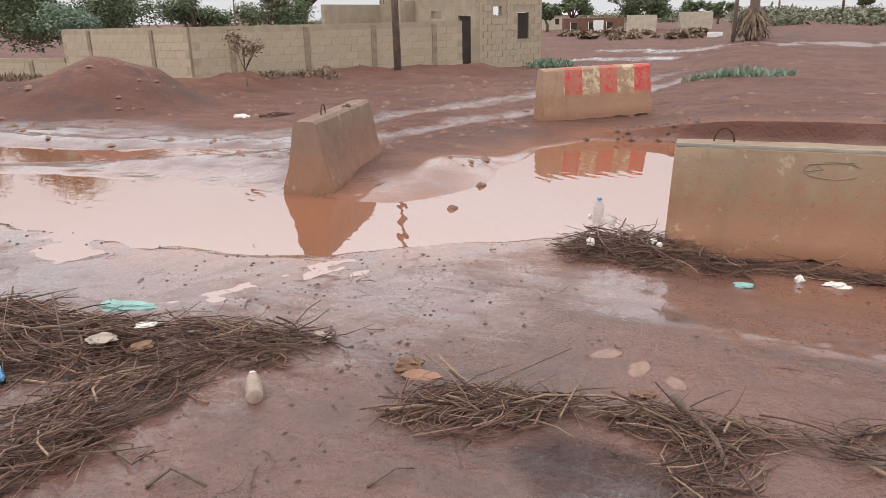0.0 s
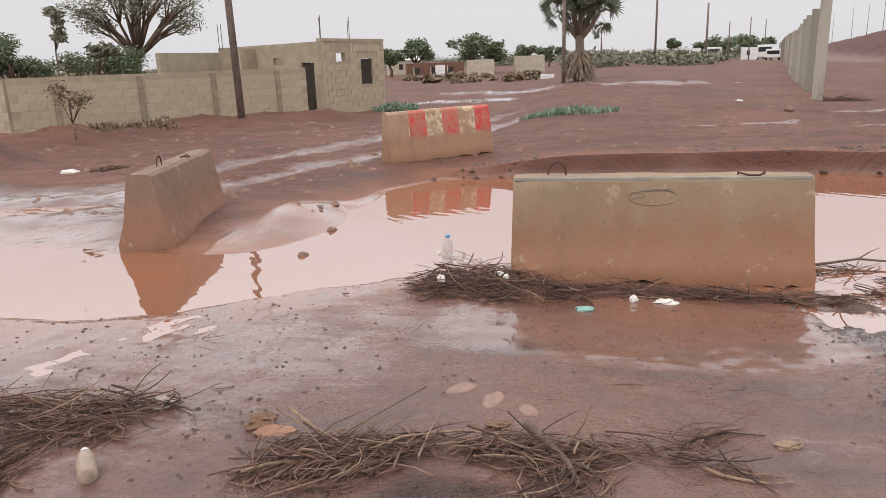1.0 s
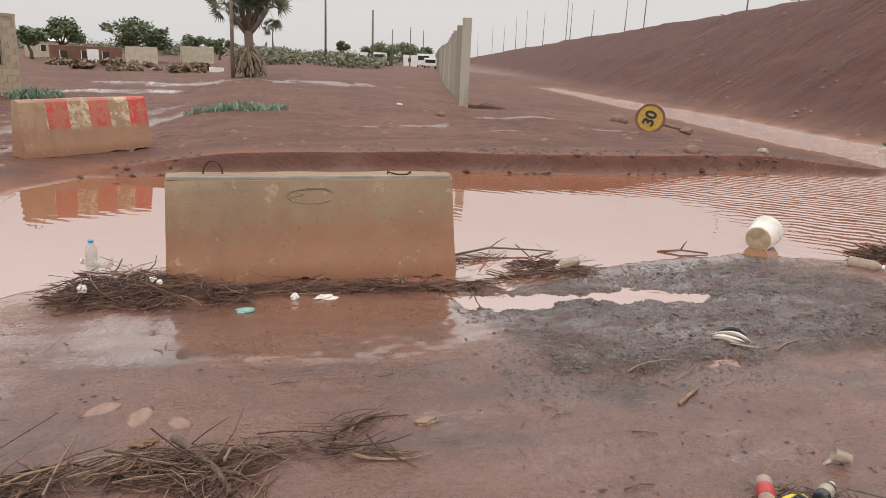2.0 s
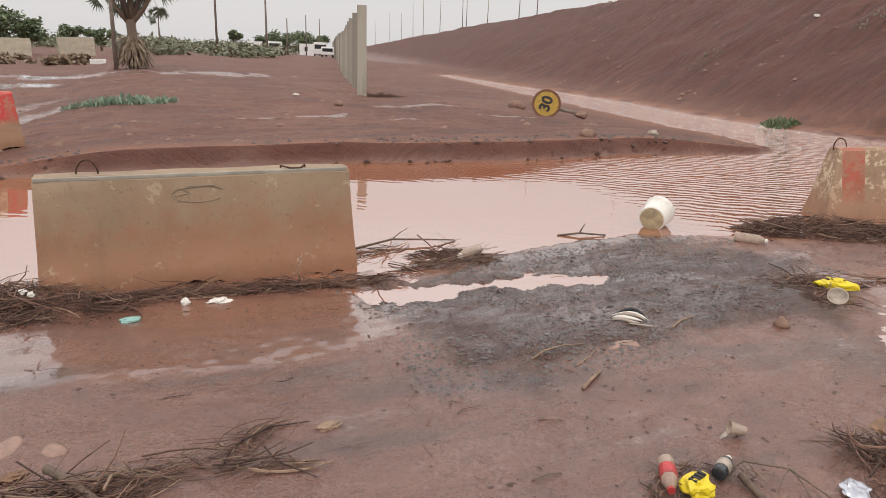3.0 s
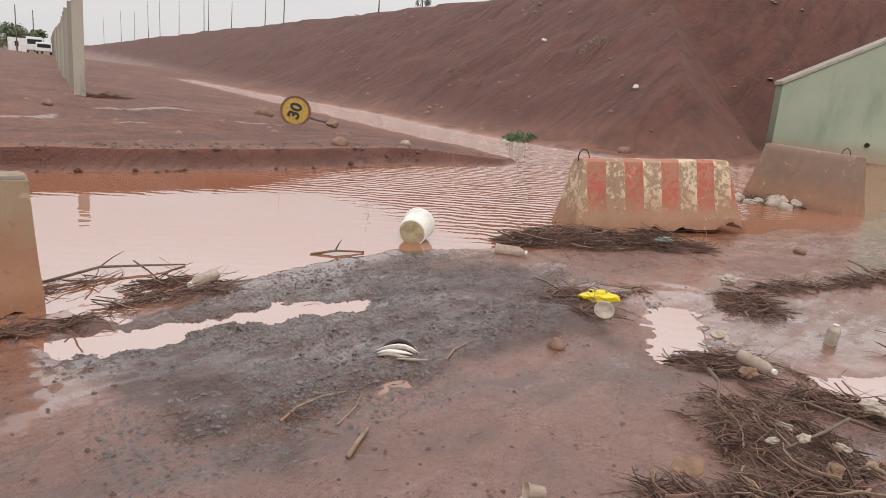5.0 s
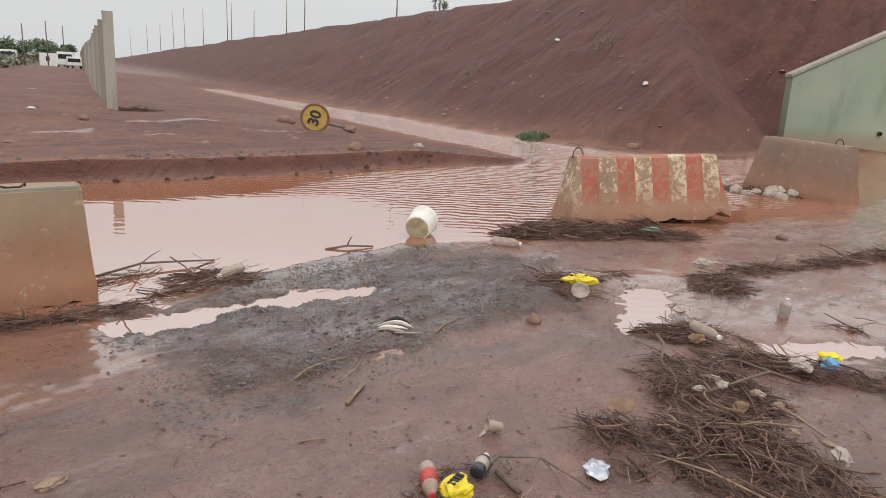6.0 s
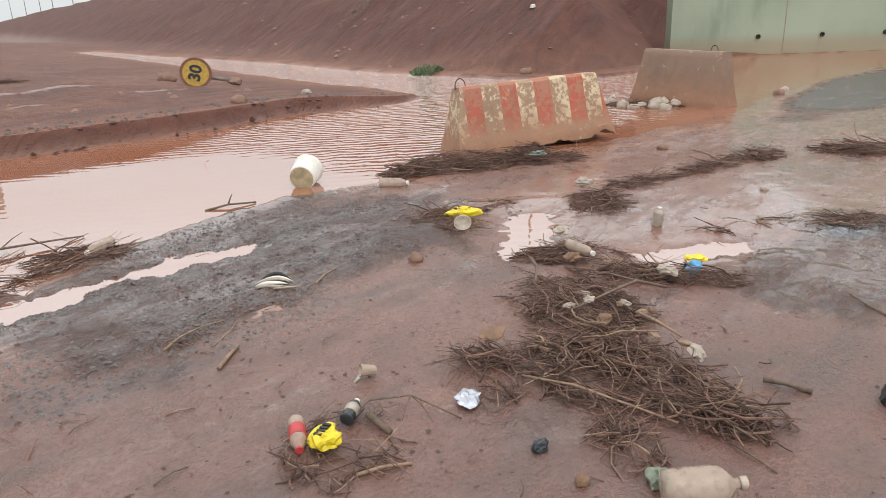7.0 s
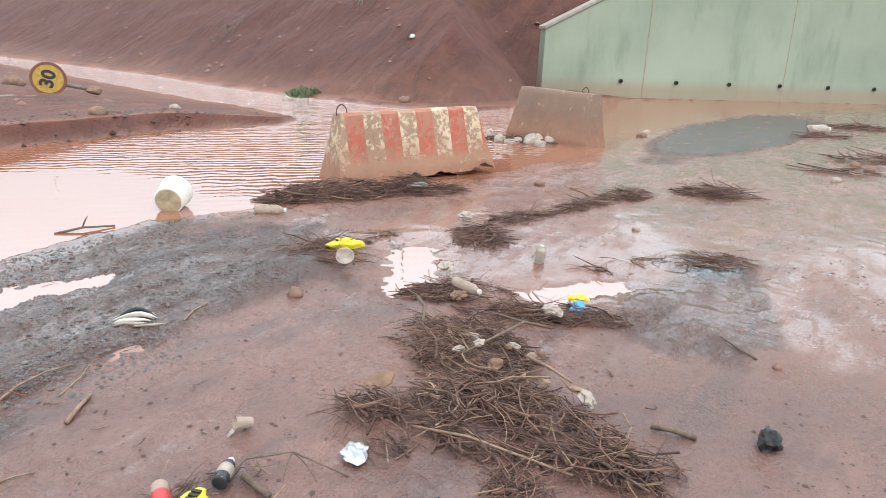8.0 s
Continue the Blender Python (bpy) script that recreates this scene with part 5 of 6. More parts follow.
def cup(x, y, yaw):
    root = thing("plastic_cup", pose(x, y, max(height(x, y), 0) + 0.03, 0, 78, yaw) @ Matrix.Scale(0.85, 4), "muddy torn plastic cup lying on the mud", "cup")
    part("cup", lathe("cup", [(0.026, 0), (0.028, 0.004), (0.036, 0.085), (0.039, 0.088), (0.037, 0.09), (0.034, 0.084), (0.025, 0.006), (0, 0.006)], 18), BOTTLE_MUDDY, root, smooth=True)
    part("lid", mesh_from("lid", [(0.038, -0.02, 0.088), (0.038, 0.02, 0.088), (0.085, 0.012, 0.12), (0.083, -0.01, 0.118), (0.04, -0.02, 0.09), (0.04, 0.02, 0.09), (0.087, 0.012, 0.122), (0.085, -0.01, 0.12)], [(0, 1, 2, 3), (7, 6, 5, 4), (0, 4, 5, 1), (1, 5, 6, 2), (2, 6, 7, 3), (3, 7, 4, 0)]), DIRTY_WHITE, root, "torn pale lid")


cup(3.08, -3.42, 150)


def round_lid(x, y):
    root = thing("plastic_tub", Matrix.Translation((x, y, max(height(x, y), 0) + 0.07)) @ Vector((-0.55, -0.42, 0.72)).to_track_quat("Z", "Y").to_matrix().to_4x4() @ Matrix.Scale(0.78, 4), "round pale plastic tub lying on its rim", "tub")
    part("tub", lathe("tub", [(0, 0.0), (0.065, 0.0), (0.078, 0.01), (0.082, 0.04), (0.088, 0.042), (0.088, 0.048), (0.078, 0.046), (0.073, 0.012), (0, 0.008)], 26), DIRTY_WHITE, root, smooth=True)


round_lid(5.12, -2.30)


def jug():
    root = thing("plastic_jug", pose(3.12, -4.95, max(height(3.12, -4.95), 0) + 0.065, 0, 84, -52) @ Matrix.Scale(0.85, 4), "muddy clear plastic jug lying on the ground", "jug")
    part("body", lathe("jug", [(0.05, -0.16), (0.078, -0.15), (0.08, -0.10), (0.076, -0.09), (0.08, -0.07), (0.08, 0.04), (0.07, 0.08), (0.03, 0.12), (0.022, 0.125), (0.022, 0.15)], 22), BOTTLE_MUDDY, root, smooth=True)
    part("cap", lathe("cap", [(0.026, 0.145), (0.027, 0.15), (0.027, 0.172), (0.02, 0.175)], 16), DIRTY_WHITE, root, "screw cap")
    path = [(0.07, 0, 0.05), (0.10, 0, 0.06), (0.10, 0, 0.11), (0.03, 0, 0.13)]
    part("handle", tube("handle", path, [0.012] * 4, 8), BOTTLE_MUDDY, root, "moulded handle")


jug()


# ---------- stones ----------
PATTY = plain_material("pale_mud", (0.33, 0.20, 0.155), 0.5, 0, 0.3, 18, 0.4)


def stone(label, x, y, size, seed, material=STONE, sink=0.3, group="", name="stone"):
    ob = part(name, lump(seed, size, 0.22, 2), material, smooth=True)
    ob.matrix_world = pose(x, y, max(height(x, y), -0.02) + size[2] * (1 - 2 * sink) * 0.5, 0, 0, seed * 37 % 360)
    return tagged(ob, label, "stone", group)


for i, (x, y, s) in enumerate([(-0.12, -2.19, 0.12), (0.06, -2.32, 0.13), (0.24, -2.42, 0.10)]):
    stone("flat pale pink mud patty on the wet mud", x, y, (s * 0.78, s * 0.5, 0.008), 40 + i, PATTY, 0.62, "flat mud patties")
stone("flat pale patty of mud on the asphalt", 3.29, -2.32, (0.18, 0.08, 0.010), 44, PATTY, 0.6)
stone("brown stone lying in the pool", -1.96, 0.46, (0.06, 0.04, 0.045), 45)
stone("dark stone in the shallow pool", -2.0, 1.43, (0.07, 0.045, 0.04), 46)
stone("small pinkish stone on the mud", 4.42, -2.45, (0.055, 0.045, 0.045), 47, STONE)
for i in range(16):
    x, y = 12.9 + random.uniform(-0.4, 0.3), 0.1 + random.uniform(-0.75, 0.6)
    stone("pale lump of broken rubble by the barrier", x, y, (random.uniform(0.08, 0.17), random.uniform(0.07, 0.13), random.uniform(0.06, 0.12)), 60 + i, PALE_STONE, 0.12, "rubble by the barrier")
drift("dark twigs among the rubble", [(12.9, -0.1, 0.7, 0.35, -80)], 200, 27, 0.4, 0.006, 0, 50, 0.08, 0.0)
for i, (x, y, s) in enumerate([(7.67, -3.75, 0.04), (9.2, -2.1, 0.07), (15.5, -1.6, 0.12), (16.2, -1.5, 0.1), (14.2, -5.4, 0.09), (13.8, -5.6, 0.08), (12.3, -5.2, 0.08), (5.15, -5.26, 0.03), (16.8, 5.0, 0.18), (15.2, 7.6, 0.16), (8.2, 5.15, 0.16), (11.2, 13.0, 0.25), (9.9, 5.4, 0.1), (5.5, 11.8, 0.12)]):
    stone("dark stone on the wet ground", x, y, (s, s * 0.8, s * 0.7), 80 + i, STONE if i % 3 else PALE_STONE, 0.25, "scattered stones")


def crumbs(name, label, seed, count, x0, x1, y0, y1, smin, smax, material, power=2.5):
    """A loose scatter of small clods or grit."""
    rng = np.random.default_rng(seed)
    verts, faces = [], []
    xs, ys = rng.uniform(x0, x1, count), rng.uniform(y0, y1, count)
    keep = value_noise(xs, ys, 0.8, seed) + 0.6 * value_noise(xs, ys, 2.7, seed + 1) > -0.15
    xs, ys = xs[keep], ys[keep]
    zs = terrain(xs, ys)[0]
    ss = smin + (smax - smin) * rng.random(len(xs)) ** power
    base = [Vector(v) for v in ((1, 0, 0), (0.3, 0.9, 0), (-0.8, 0.6, 0), (-0.8, -0.6, 0), (0.3, -0.95, 0), (0.1, 0.1, 0.75))]
    for x, y, z, s in zip(xs, ys, zs, ss):
        if z < -0.012:
            continue
        a, o = rng.random() * 6.28, len(verts)
        ca, sa = math.cos(a), math.sin(a)
        st = 0.6 + 0.8 * rng.random()
        for b in base:
            k = s * (0.75 + 0.5 * rng.random())
            verts.append((x + (b.x * ca * st - b.y * sa) * k, y + (b.x * sa * st + b.y * ca) * k, z + b.z * k * 0.8 - 0.001))
        faces += [(o, o + 1, o + 5), (o + 1, o + 2, o + 5), (o + 2, o + 3, o + 5), (o + 3, o + 4, o + 5), (o + 4, o, o + 5)]
    ob = part(name, mesh_from(name, verts, faces), material, smooth=True)
    return tagged(ob, label, "mud clods", kind="stuff")


CLOD = plain_material("dark_wet_clods", (0.105, 0.056, 0.042), 0.5, 0, 0.4, 30, 0.3, 0.003, 0.5)
GRIT = plain_material("dark_asphalt_grit", (0.15, 0.128, 0.12), 0.3, 0, 0.4, 30, 0.3, 0.003, 0.6)
crumbs("mud_clods", "small dark clods of mud scattered over the flat", 71, 7500, -6.0, 2.2, -4.6, 0.2, 0.003, 0.017, CLOD, 4)
crumbs("mud_clods", "larger wet clods lying in the film of water", 78, 900, -7.0, -0.6, -2.9, -0.9, 0.005, 0.022, CLOD, 3)
crumbs("mud_clods", "small dark clods scattered over the wet road", 72, 8000, 1.5, 10.0, -5.8, -0.2, 0.003, 0.016, CLOD, 4)
crumbs("asphalt_grit", "coarse dark stones of the bare asphalt", 73, 15000, 1.9, 6.0, -2.6, -0.25, 0.004, 0.017, GRIT, 2)
crumbs("bank_crumbs", "crumbled clods along the cut edge of the bank", 77, 1500, -1.5, 11.8, 4.55, 5.4, 0.008, 0.06, CLOD, 3)
crumbs("earth_clods", "clods of red earth on the terrace", 74, 2600, -12, 14, 5.2, 24, 0.01, 0.09, STONE, 5)
crumbs("earth_clods", "broken clods of red earth along the bank", 75, 2200, -14, -2.2, 1.8, 14, 0.01, 0.10, STONE, 4)
crumbs("earth_clods", "stones and clods on the embankment slope", 76, 1800, 17, 40, 4, 40, 0.02, 0.14, STONE, 5)


# ---------- fallen speed sign ----------
def speed_sign():
    gx, gy = 10.0, 9.45
    root = thing("speed_sign", pose(gx, gy, height(gx, gy) + 0.30, 0, 0, -32), "fallen round yellow speed limit sign with a rusty rim", "road sign")
    rim = lathe("rim", [(0.29, -0.012), (0.345, -0.014), (0.35, 0), (0.345, 0.014), (0.29, 0.012)], 40, False)
    part("rim", rim, SIGN_RED, root, "worn dark red rim").matrix_local = pose(0, 0, 0, 82, 0, 0)
    part("disc", lathe("disc", [(0, 0.008), (0.30, 0.008), (0.30, -0.008), (0, -0.008)], 40), SIGN_YELLOW, root).matrix_local = pose(0, 0, 0, 82, 0, 0)
    curve = bpy.data.curves.new("numerals", 'FONT')
    curve.body, curve.size, curve.align_x, curve.align_y, curve.extrude, curve.offset = "30", 0.36, 'CENTER', 'CENTER', 0.003, 0.012
    tmp = bpy.data.objects.new("numerals", curve)
    scene.collection.objects.link(tmp)
    bpy.context.view_layer.update()
    me = bpy.data.meshes.new_from_object(tmp.evaluated_get(bpy.context.evaluated_depsgraph_get()))
    bpy.data.objects.remove(tmp)
    num = part("numerals", me, BLACK_PRINT, root, "black numerals 30")
    num.matrix_local = pose(0, -0.016, 0.0, 82, 0, 0) @ pose(0, 0, 0, 0, 0, 74)
    path = [(0.05, 0.06, -0.05), (0.5, 0.12, -0.16), (1.0, 0.1, -0.24)]
    part("post", tube("post", path, [0.045, 0.045, 0.045], 8), POLE_WOOD, root, "thick dark wooden post")
    part("foot", lump(91, (0.16, 0.12, 0.09), 0.2, 2), STONE, root, "clod of earth at the post").matrix_local = pose(0.85, 0.1, -0.24)


speed_sign()


# ---------- poles ----------
def pole(label, x, y, tall, r, material=POLE_WOOD, lean=(0, 0), name="utility_pole", arm=0.0):
    root = thing(name, pose(x, y, height(x, y) - 0.2, lean[0], lean[1], 0), label, "pole")
    part("shaft", tube("shaft", [(0, 0, 0), (0.01, 0, tall * 0.5), (0, 0, tall)], [r, r * 0.88, r * 0.72], 10), material, root, smooth=True)
    if arm:
        part("cross_arm", box(-arm, -0.05, tall - 0.5, arm, 0.05, tall - 0.4), material, root)
    return root


pole("weathered wooden utility pole beside the compound wall", -8.42, 13.35, 7.5, 0.11, lean=(0, -0.8))
pole("dark wooden utility pole beside the palm", 0.5, 31.8, 5.2, 0.10)


def out(k, d):
    """A place at depth d along a bearing from the middle of the walk."""
    return 0.47 + d * (0.0684 + 0.9977 * k), -5.56 + d * (0.9977 - 0.0684 * k)


for k, d, tall, r in ((0.052, 90, 13, 0.14), (0.115, 100, 7.5, 0.16), (0.167, 120, 6.5, 0.1), (0.185, 130, 6.5, 0.1), (-0.017, 92, 3.2, 0.08), (0.142, 110, 5.5, 0.1)):
    x, y = out(k, d)
    pole("slim far utility pole along the road", x, y, tall, r, arm=0.0)
for x, y, tall in ((46.2, 106.9, 6), (43.8, 94.6, 5), (41.3, 81.6, 6.2), (40.9, 79.6, 4.5), (37.0, 59.4, 3.4), (36.0, 54.3, 6.2), (32.4, 35.9, 3.6), (27.9, 12.6, 3.2), (48.0, 116.0, 6), (50.3, 128, 5.0), (53, 142, 6), (57.5, 165, 6), (39.2, 70.5, 3.0)):
    pole("thin grey steel post on top of the embankment", x + 0.5, y, tall, 0.05, CONCRETE_POST, (random.uniform(-1, 1), random.uniform(-1, 1)), "steel_post")
# ---------- plants ----------
def leaf_cloud(clumps, count, size, rng, flat=0.6):
    """Small leaves in clumps (x, y, z, rx, ry, rz), thicker towards the outside of each."""
    verts, faces = [], []
    weight = [c[3] * c[4] * c[5] for c in clumps]
    total = sum(weight)
    for c, w in zip(clumps, weight):
        for _ in range(max(8, int(count * w / total))):
            d = Vector((rng.gauss(0, 1), rng.gauss(0, 1), rng.gauss(0, 1))).normalized()
            r = rng.random() ** 0.45 * (0.75 + 0.5 * rng.random())
            p = Vector((c[0] + d.x * r * c[3], c[1] + d.y * r * c[4], c[2] + d.z * r * c[5]))
            a = Vector((rng.gauss(0, 1), rng.gauss(0, 1), rng.gauss(0, flat))).normalized()
            b = a.orthogonal().normalized()
            b.rotate(Matrix.Rotation(rng.random() * 6.28, 3, a))
            s = size * rng.uniform(0.6, 1.4)
            o = len(verts)
            verts += [p - a * s, p + b * s * 0.42, p + a * s, p - b * s * 0.42]
            faces.append((o, o + 1, o + 2, o + 3))
    return verts, faces


def tree(label, x, y, trunk_h, clumps, count, size, seed, material=LEAF, r=0.16, z=None):
    """A trunk with limbs that reach into each clump of leaves."""
    rng = random.Random(seed)
    z = height(x, y) if z is None else z
    root = thing("tree", pose(x, y, z), label, "tree")
    bend = [(0, 0, -0.2), (rng.uniform(-0.1, 0.1), rng.uniform(-0.1, 0.1), trunk_h * 0.5), (rng.uniform(-0.2, 0.2), rng.uniform(-0.2, 0.2), trunk_h)]
    verts, faces = tube_data(bend, [r, r * 0.8, r * 0.6], 8)
    for c in clumps:
        e = Vector(c[:3])
        s = Vector(bend[2])
        mid = (s + e) / 2 + Vector((rng.uniform(-0.2, 0.2), rng.uniform(-0.2, 0.2), 0.15))
        vs, fs = tube_data([s, mid, e], [r * 0.42, r * 0.28, r * 0.10], 5)
        o = len(verts)
        verts += vs
        faces += [tuple(q + o for q in f) for f in fs]
        for _ in range(4):
            q = e + Vector((rng.uniform(-1, 1) * c[3], rng.uniform(-1, 1) * c[4], rng.uniform(-0.6, 0.9) * c[5])) * 0.8
            vs, fs = tube_data([mid, (mid + q) / 2 + Vector((0, 0, 0.1)), q], [r * 0.2, r * 0.13, r * 0.05], 4)
            o = len(verts)
            verts += vs
            faces += [tuple(k + o for k in f) for f in fs]
    part("trunk", mesh_from("trunk", verts, faces), BARK, root, smooth=True)
    part("crown", mesh_from("crown", *leaf_cloud(clumps, count, size, rng)), material, root, "clumps of small leaves")
    return root


def clumps_round(seed, n, cx, cy, cz, rx, ry, rz, s):
    rng = random.Random(seed)
    res = []
    for _ in range(n):
        d = Vector((rng.gauss(0, 1), rng.gauss(0, 1), rng.gauss(0, 0.8))).normalized() * rng.uniform(0.45, 1)
        k = rng.uniform(0.7, 1.3) * s
        res.append((cx + d.x * rx, cy + d.y * ry, cz + d.z * rz, k, k, k * 0.7))
    return res


tree("tall open grey-green tree behind the compound wall", -15.6, 20.2, 2.1, clumps_round(1, 20, 0, 0, 3.9, 2.9, 2.4, 1.6, 0.62), 8000, 0.055, 1, LEAF_GREY, 0.18)
tree("dense dark green tree behind the wall", -21.8, 14.6, 1.6, clumps_round(2, 16, 0, 0, 2.6, 3.2, 2.6, 1.5, 0.95), 22000, 0.06, 2, LEAF, 0.2)
tree("dense dark green tree by the low wall", -24.5, 13.2, 1.6, clumps_round(3, 14, 0, 0, 2.8, 2.8, 2.4, 1.7, 1.0), 20000, 0.06, 3, LEAF, 0.2)
tree("leafy green young tree behind the wall", -17.6, 16.4, 1.2, clumps_round(4, 12, 0, 0, 2.1, 1.6, 1.4, 0.8, 0.5), 8000, 0.055, 4, LEAF, 0.1)
tree("bright green bush behind the compound wall", -13.6, 15.2, 1.0, clumps_round(5, 10, 0, 0, 1.75, 1.2, 1.0, 0.55, 0.42), 6000, 0.05, 5, LEAF, 0.08)
tree("feathery blue-green bush leaning over the wall", -19.2, 12.4, 0.8, clumps_round(6, 10, 0, 0, 1.7, 1.9, 0.8, 0.5, 0.45), 8000, 0.05, 6, LEAF_BLUE, 0.08)
tree("slender sapling with sparse leaves behind the wall", -13.2, 12.6, 2.2, clumps_round(7, 6, 0.1, 0, 2.9, 0.45, 0.4, 0.75, 0.2), 420, 0.08, 7, LEAF_GREY, 0.035)
tree("slender leafy sapling behind the wall", -12.4, 13.2, 1.6, clumps_round(8, 6, 0, 0, 2.2, 0.5, 0.4, 0.6, 0.22), 480, 0.08, 8, LEAF_GREY, 0.03)
tree("half-dry shrub standing before the compound wall", -10.85, 9.6, 0.35, clumps_round(9, 8, 0, 0, 1.0, 0.45, 0.4, 0.5, 0.24), 420, 0.05, 9, LEAF_DRY, 0.025)


def weed(label, x, y, rx, ry, tall, count, seed, material=LEAF_BLUE):
    rng = random.Random(seed)
    verts, faces = [], []
    for _ in range(count):
        r, a = math.sqrt(rng.random()), rng.random() * 6.28
        px, py = x + r * math.cos(a) * rx, y + r * math.sin(a) * ry
        h = tall * rng.uniform(0.4, 1.1) * (1 - 0.5 * r)
        d = Vector((rng.gauss(0, 0.4), rng.gauss(0, 0.4), 1)).normalized() * h
        w = Vector((rng.gauss(0, 1), rng.gauss(0, 1), 0)).normalized() * (0.02 + 0.05 * tall)
        o = len(verts)
        b = Vector((px, py, 0))
        verts += [b - w * 0.3, b + w * 0.3, b + d * 0.6 + w, b + d, b + d * 0.6 - w]
        faces.append((o, o + 1, o + 2, o + 3, o + 4))
    co = np.array([tuple(v) for v in verts])
    co[:, 2] += terrain(co[:, 0], co[:, 1])[0]
    ob = part("weeds", mesh_from("weeds", co, faces), material)
    return tagged(ob, label, "weeds", kind="stuff")


weed("low blue-green weeds at the house corner", -5.3, 19.0, 0.8, 0.6, 0.42, 500, 41)
weed("low spreading grey-green weeds on the terrace", 0.6, 12.6, 1.25, 0.6, 0.3, 420, 42)
weed("small green tuft of weeds at the embankment foot", 16.5, 8.2, 0.5, 0.45, 0.28, 220, 43, LEAF)
weed("tiny grey weeds on the embankment", 21.5, 16.5, 0.7, 0.7, 0.16, 60, 45, LEAF_GREY)
weed("tiny grey weeds high on the embankment", 22.5, 10.5, 0.5, 0.6, 0.14, 50, 46, LEAF_GREY)
weed("dry grass along the compound wall", -10.6, 11.6, 1.2, 0.8, 0.25, 500, 47, LEAF_DRY)
weed("dry scrub by the low wall", -19.5, 9.8, 2.5, 0.8, 0.45, 700, 48, LEAF_DRY)


def fan_leaves(centre, count, ln, rng, droop=0.0, up=0.3):
    """A rosette of fan-shaped palm leaves: stiff blades spreading from the end of each stalk."""
    verts, faces = [], []
    c = Vector(centre)
    for _ in range(count):
        d = Vector((rng.gauss(0, 1), rng.gauss(0, 1), rng.gauss(up, 0.7))).normalized()
        stalk = c + d * ln * 0.55
        side = d.orthogonal().normalized()
        side.rotate(Matrix.Rotation(rng.random() * 6.28, 3, d))
        o = len(verts)
        w = side * ln * 0.012
        verts += [c - w, c + w, stalk + w, stalk - w]
        faces.append((o, o + 1, o + 2, o + 3))
        for k in range(11):
            a = (k - 5) / 5 * 1.35
            b = (d * math.cos(a) + side * math.sin(a)).normalized() * ln * 0.5 * rng.uniform(0.8, 1.1)
            b.z -= droop * ln * 0.3 + 0.06 * ln
            n = d.cross(side).normalized() * ln * 0.012
            t = (side * math.cos(a) - d * math.sin(a)) * ln * 0.03
            o = len(verts)
            verts += [stalk, stalk + b * 0.5 + t + n, stalk + b, stalk + b * 0.5 - t + n]
            faces.append((o, o + 1, o + 2, o + 3))
    return verts, faces


def palm(label, x, y, forks, ln, leaves, seed, skirt=True, r=0.24, scale=1.0):
    rng = random.Random(seed)
    root = thing("palm_tree", pose(x, y, height(x, y)), label, "palm")
    verts, faces = tube_data([(0, 0, -0.2), (0.05, 0, 1.0 * scale), (0, 0, 2.3 * scale)], [r * 1.15, r, r * 0.9], 9)
    lv, lf = [], []
    for f in forks:
        vs, fs = tube_data([(0, 0, 2.1 * scale), (f[0] * 0.6, f[1] * 0.6, (2.1 * scale + f[2]) / 2), f], [r * 0.7, r * 0.5, r * 0.4], 7)
        o = len(verts)
        verts += vs
        faces += [tuple(q + o for q in g) for g in fs]
        vs, fs = fan_leaves(f, leaves, ln, rng)
        o = len(lv)
        lv += vs
        lf += [tuple(q + o for q in g) for g in fs]
    part("trunk", mesh_from("trunk", verts, faces), BARK, root, smooth=True)
    part("crown", mesh_from("crown", lv, lf), PALM_LEAF, root, "stiff grey-green fan leaves")
    if skirt:
        sv, sf = [], []
        for _ in range(260):
            a, z = rng.random() * 6.28, rng.uniform(0.5, 1.7)
            p = Vector((math.cos(a) * r, math.sin(a) * r, z))
            out_v = Vector((math.cos(a), math.sin(a), 0))
            tip = p + out_v * rng.uniform(0.3, 1.0) + Vector((0, 0, -rng.uniform(0.4, 1.3)))
            tip.z = max(tip.z, 0.02)
            t = Vector((-math.sin(a), math.cos(a), 0)) * rng.uniform(0.02, 0.06)
            m = (p + tip) / 2 + out_v * 0.2
            o = len(sv)
            sv += [p, m + t, tip, m - t]
            sf.append((o, o + 1, o + 2, o + 3))
        part("dead_leaves", mesh_from("dead_leaves", sv, sf), LEAF_DRY, root, "hanging dead brown leaves round the trunk")
    return root


px_, py_ = out(-0.047, 38.6)
palm("forked palm with fan leaves and a dry leaf skirt", px_, py_, [(0.1, 0, 4.4), (-0.95, 0.2, 3.5), (1.0, 0.1, 3.45), (-0.5, -0.3, 4.5), (0.7, 0.3, 4.3), (0.05, 0.5, 3.9)], 1.25, 24, 61)
px_, py_ = out(-0.017, 90)
palm("small far palm beside the road", px_, py_, [(0, 0, 4.0)], 1.3, 26, 62, False, 0.12)
palm("small palm behind the crest of the embankment", 39.6, 39.0, [(0, 0, 1.9)], 0.9, 26, 63, False, 0.10, 0.5)

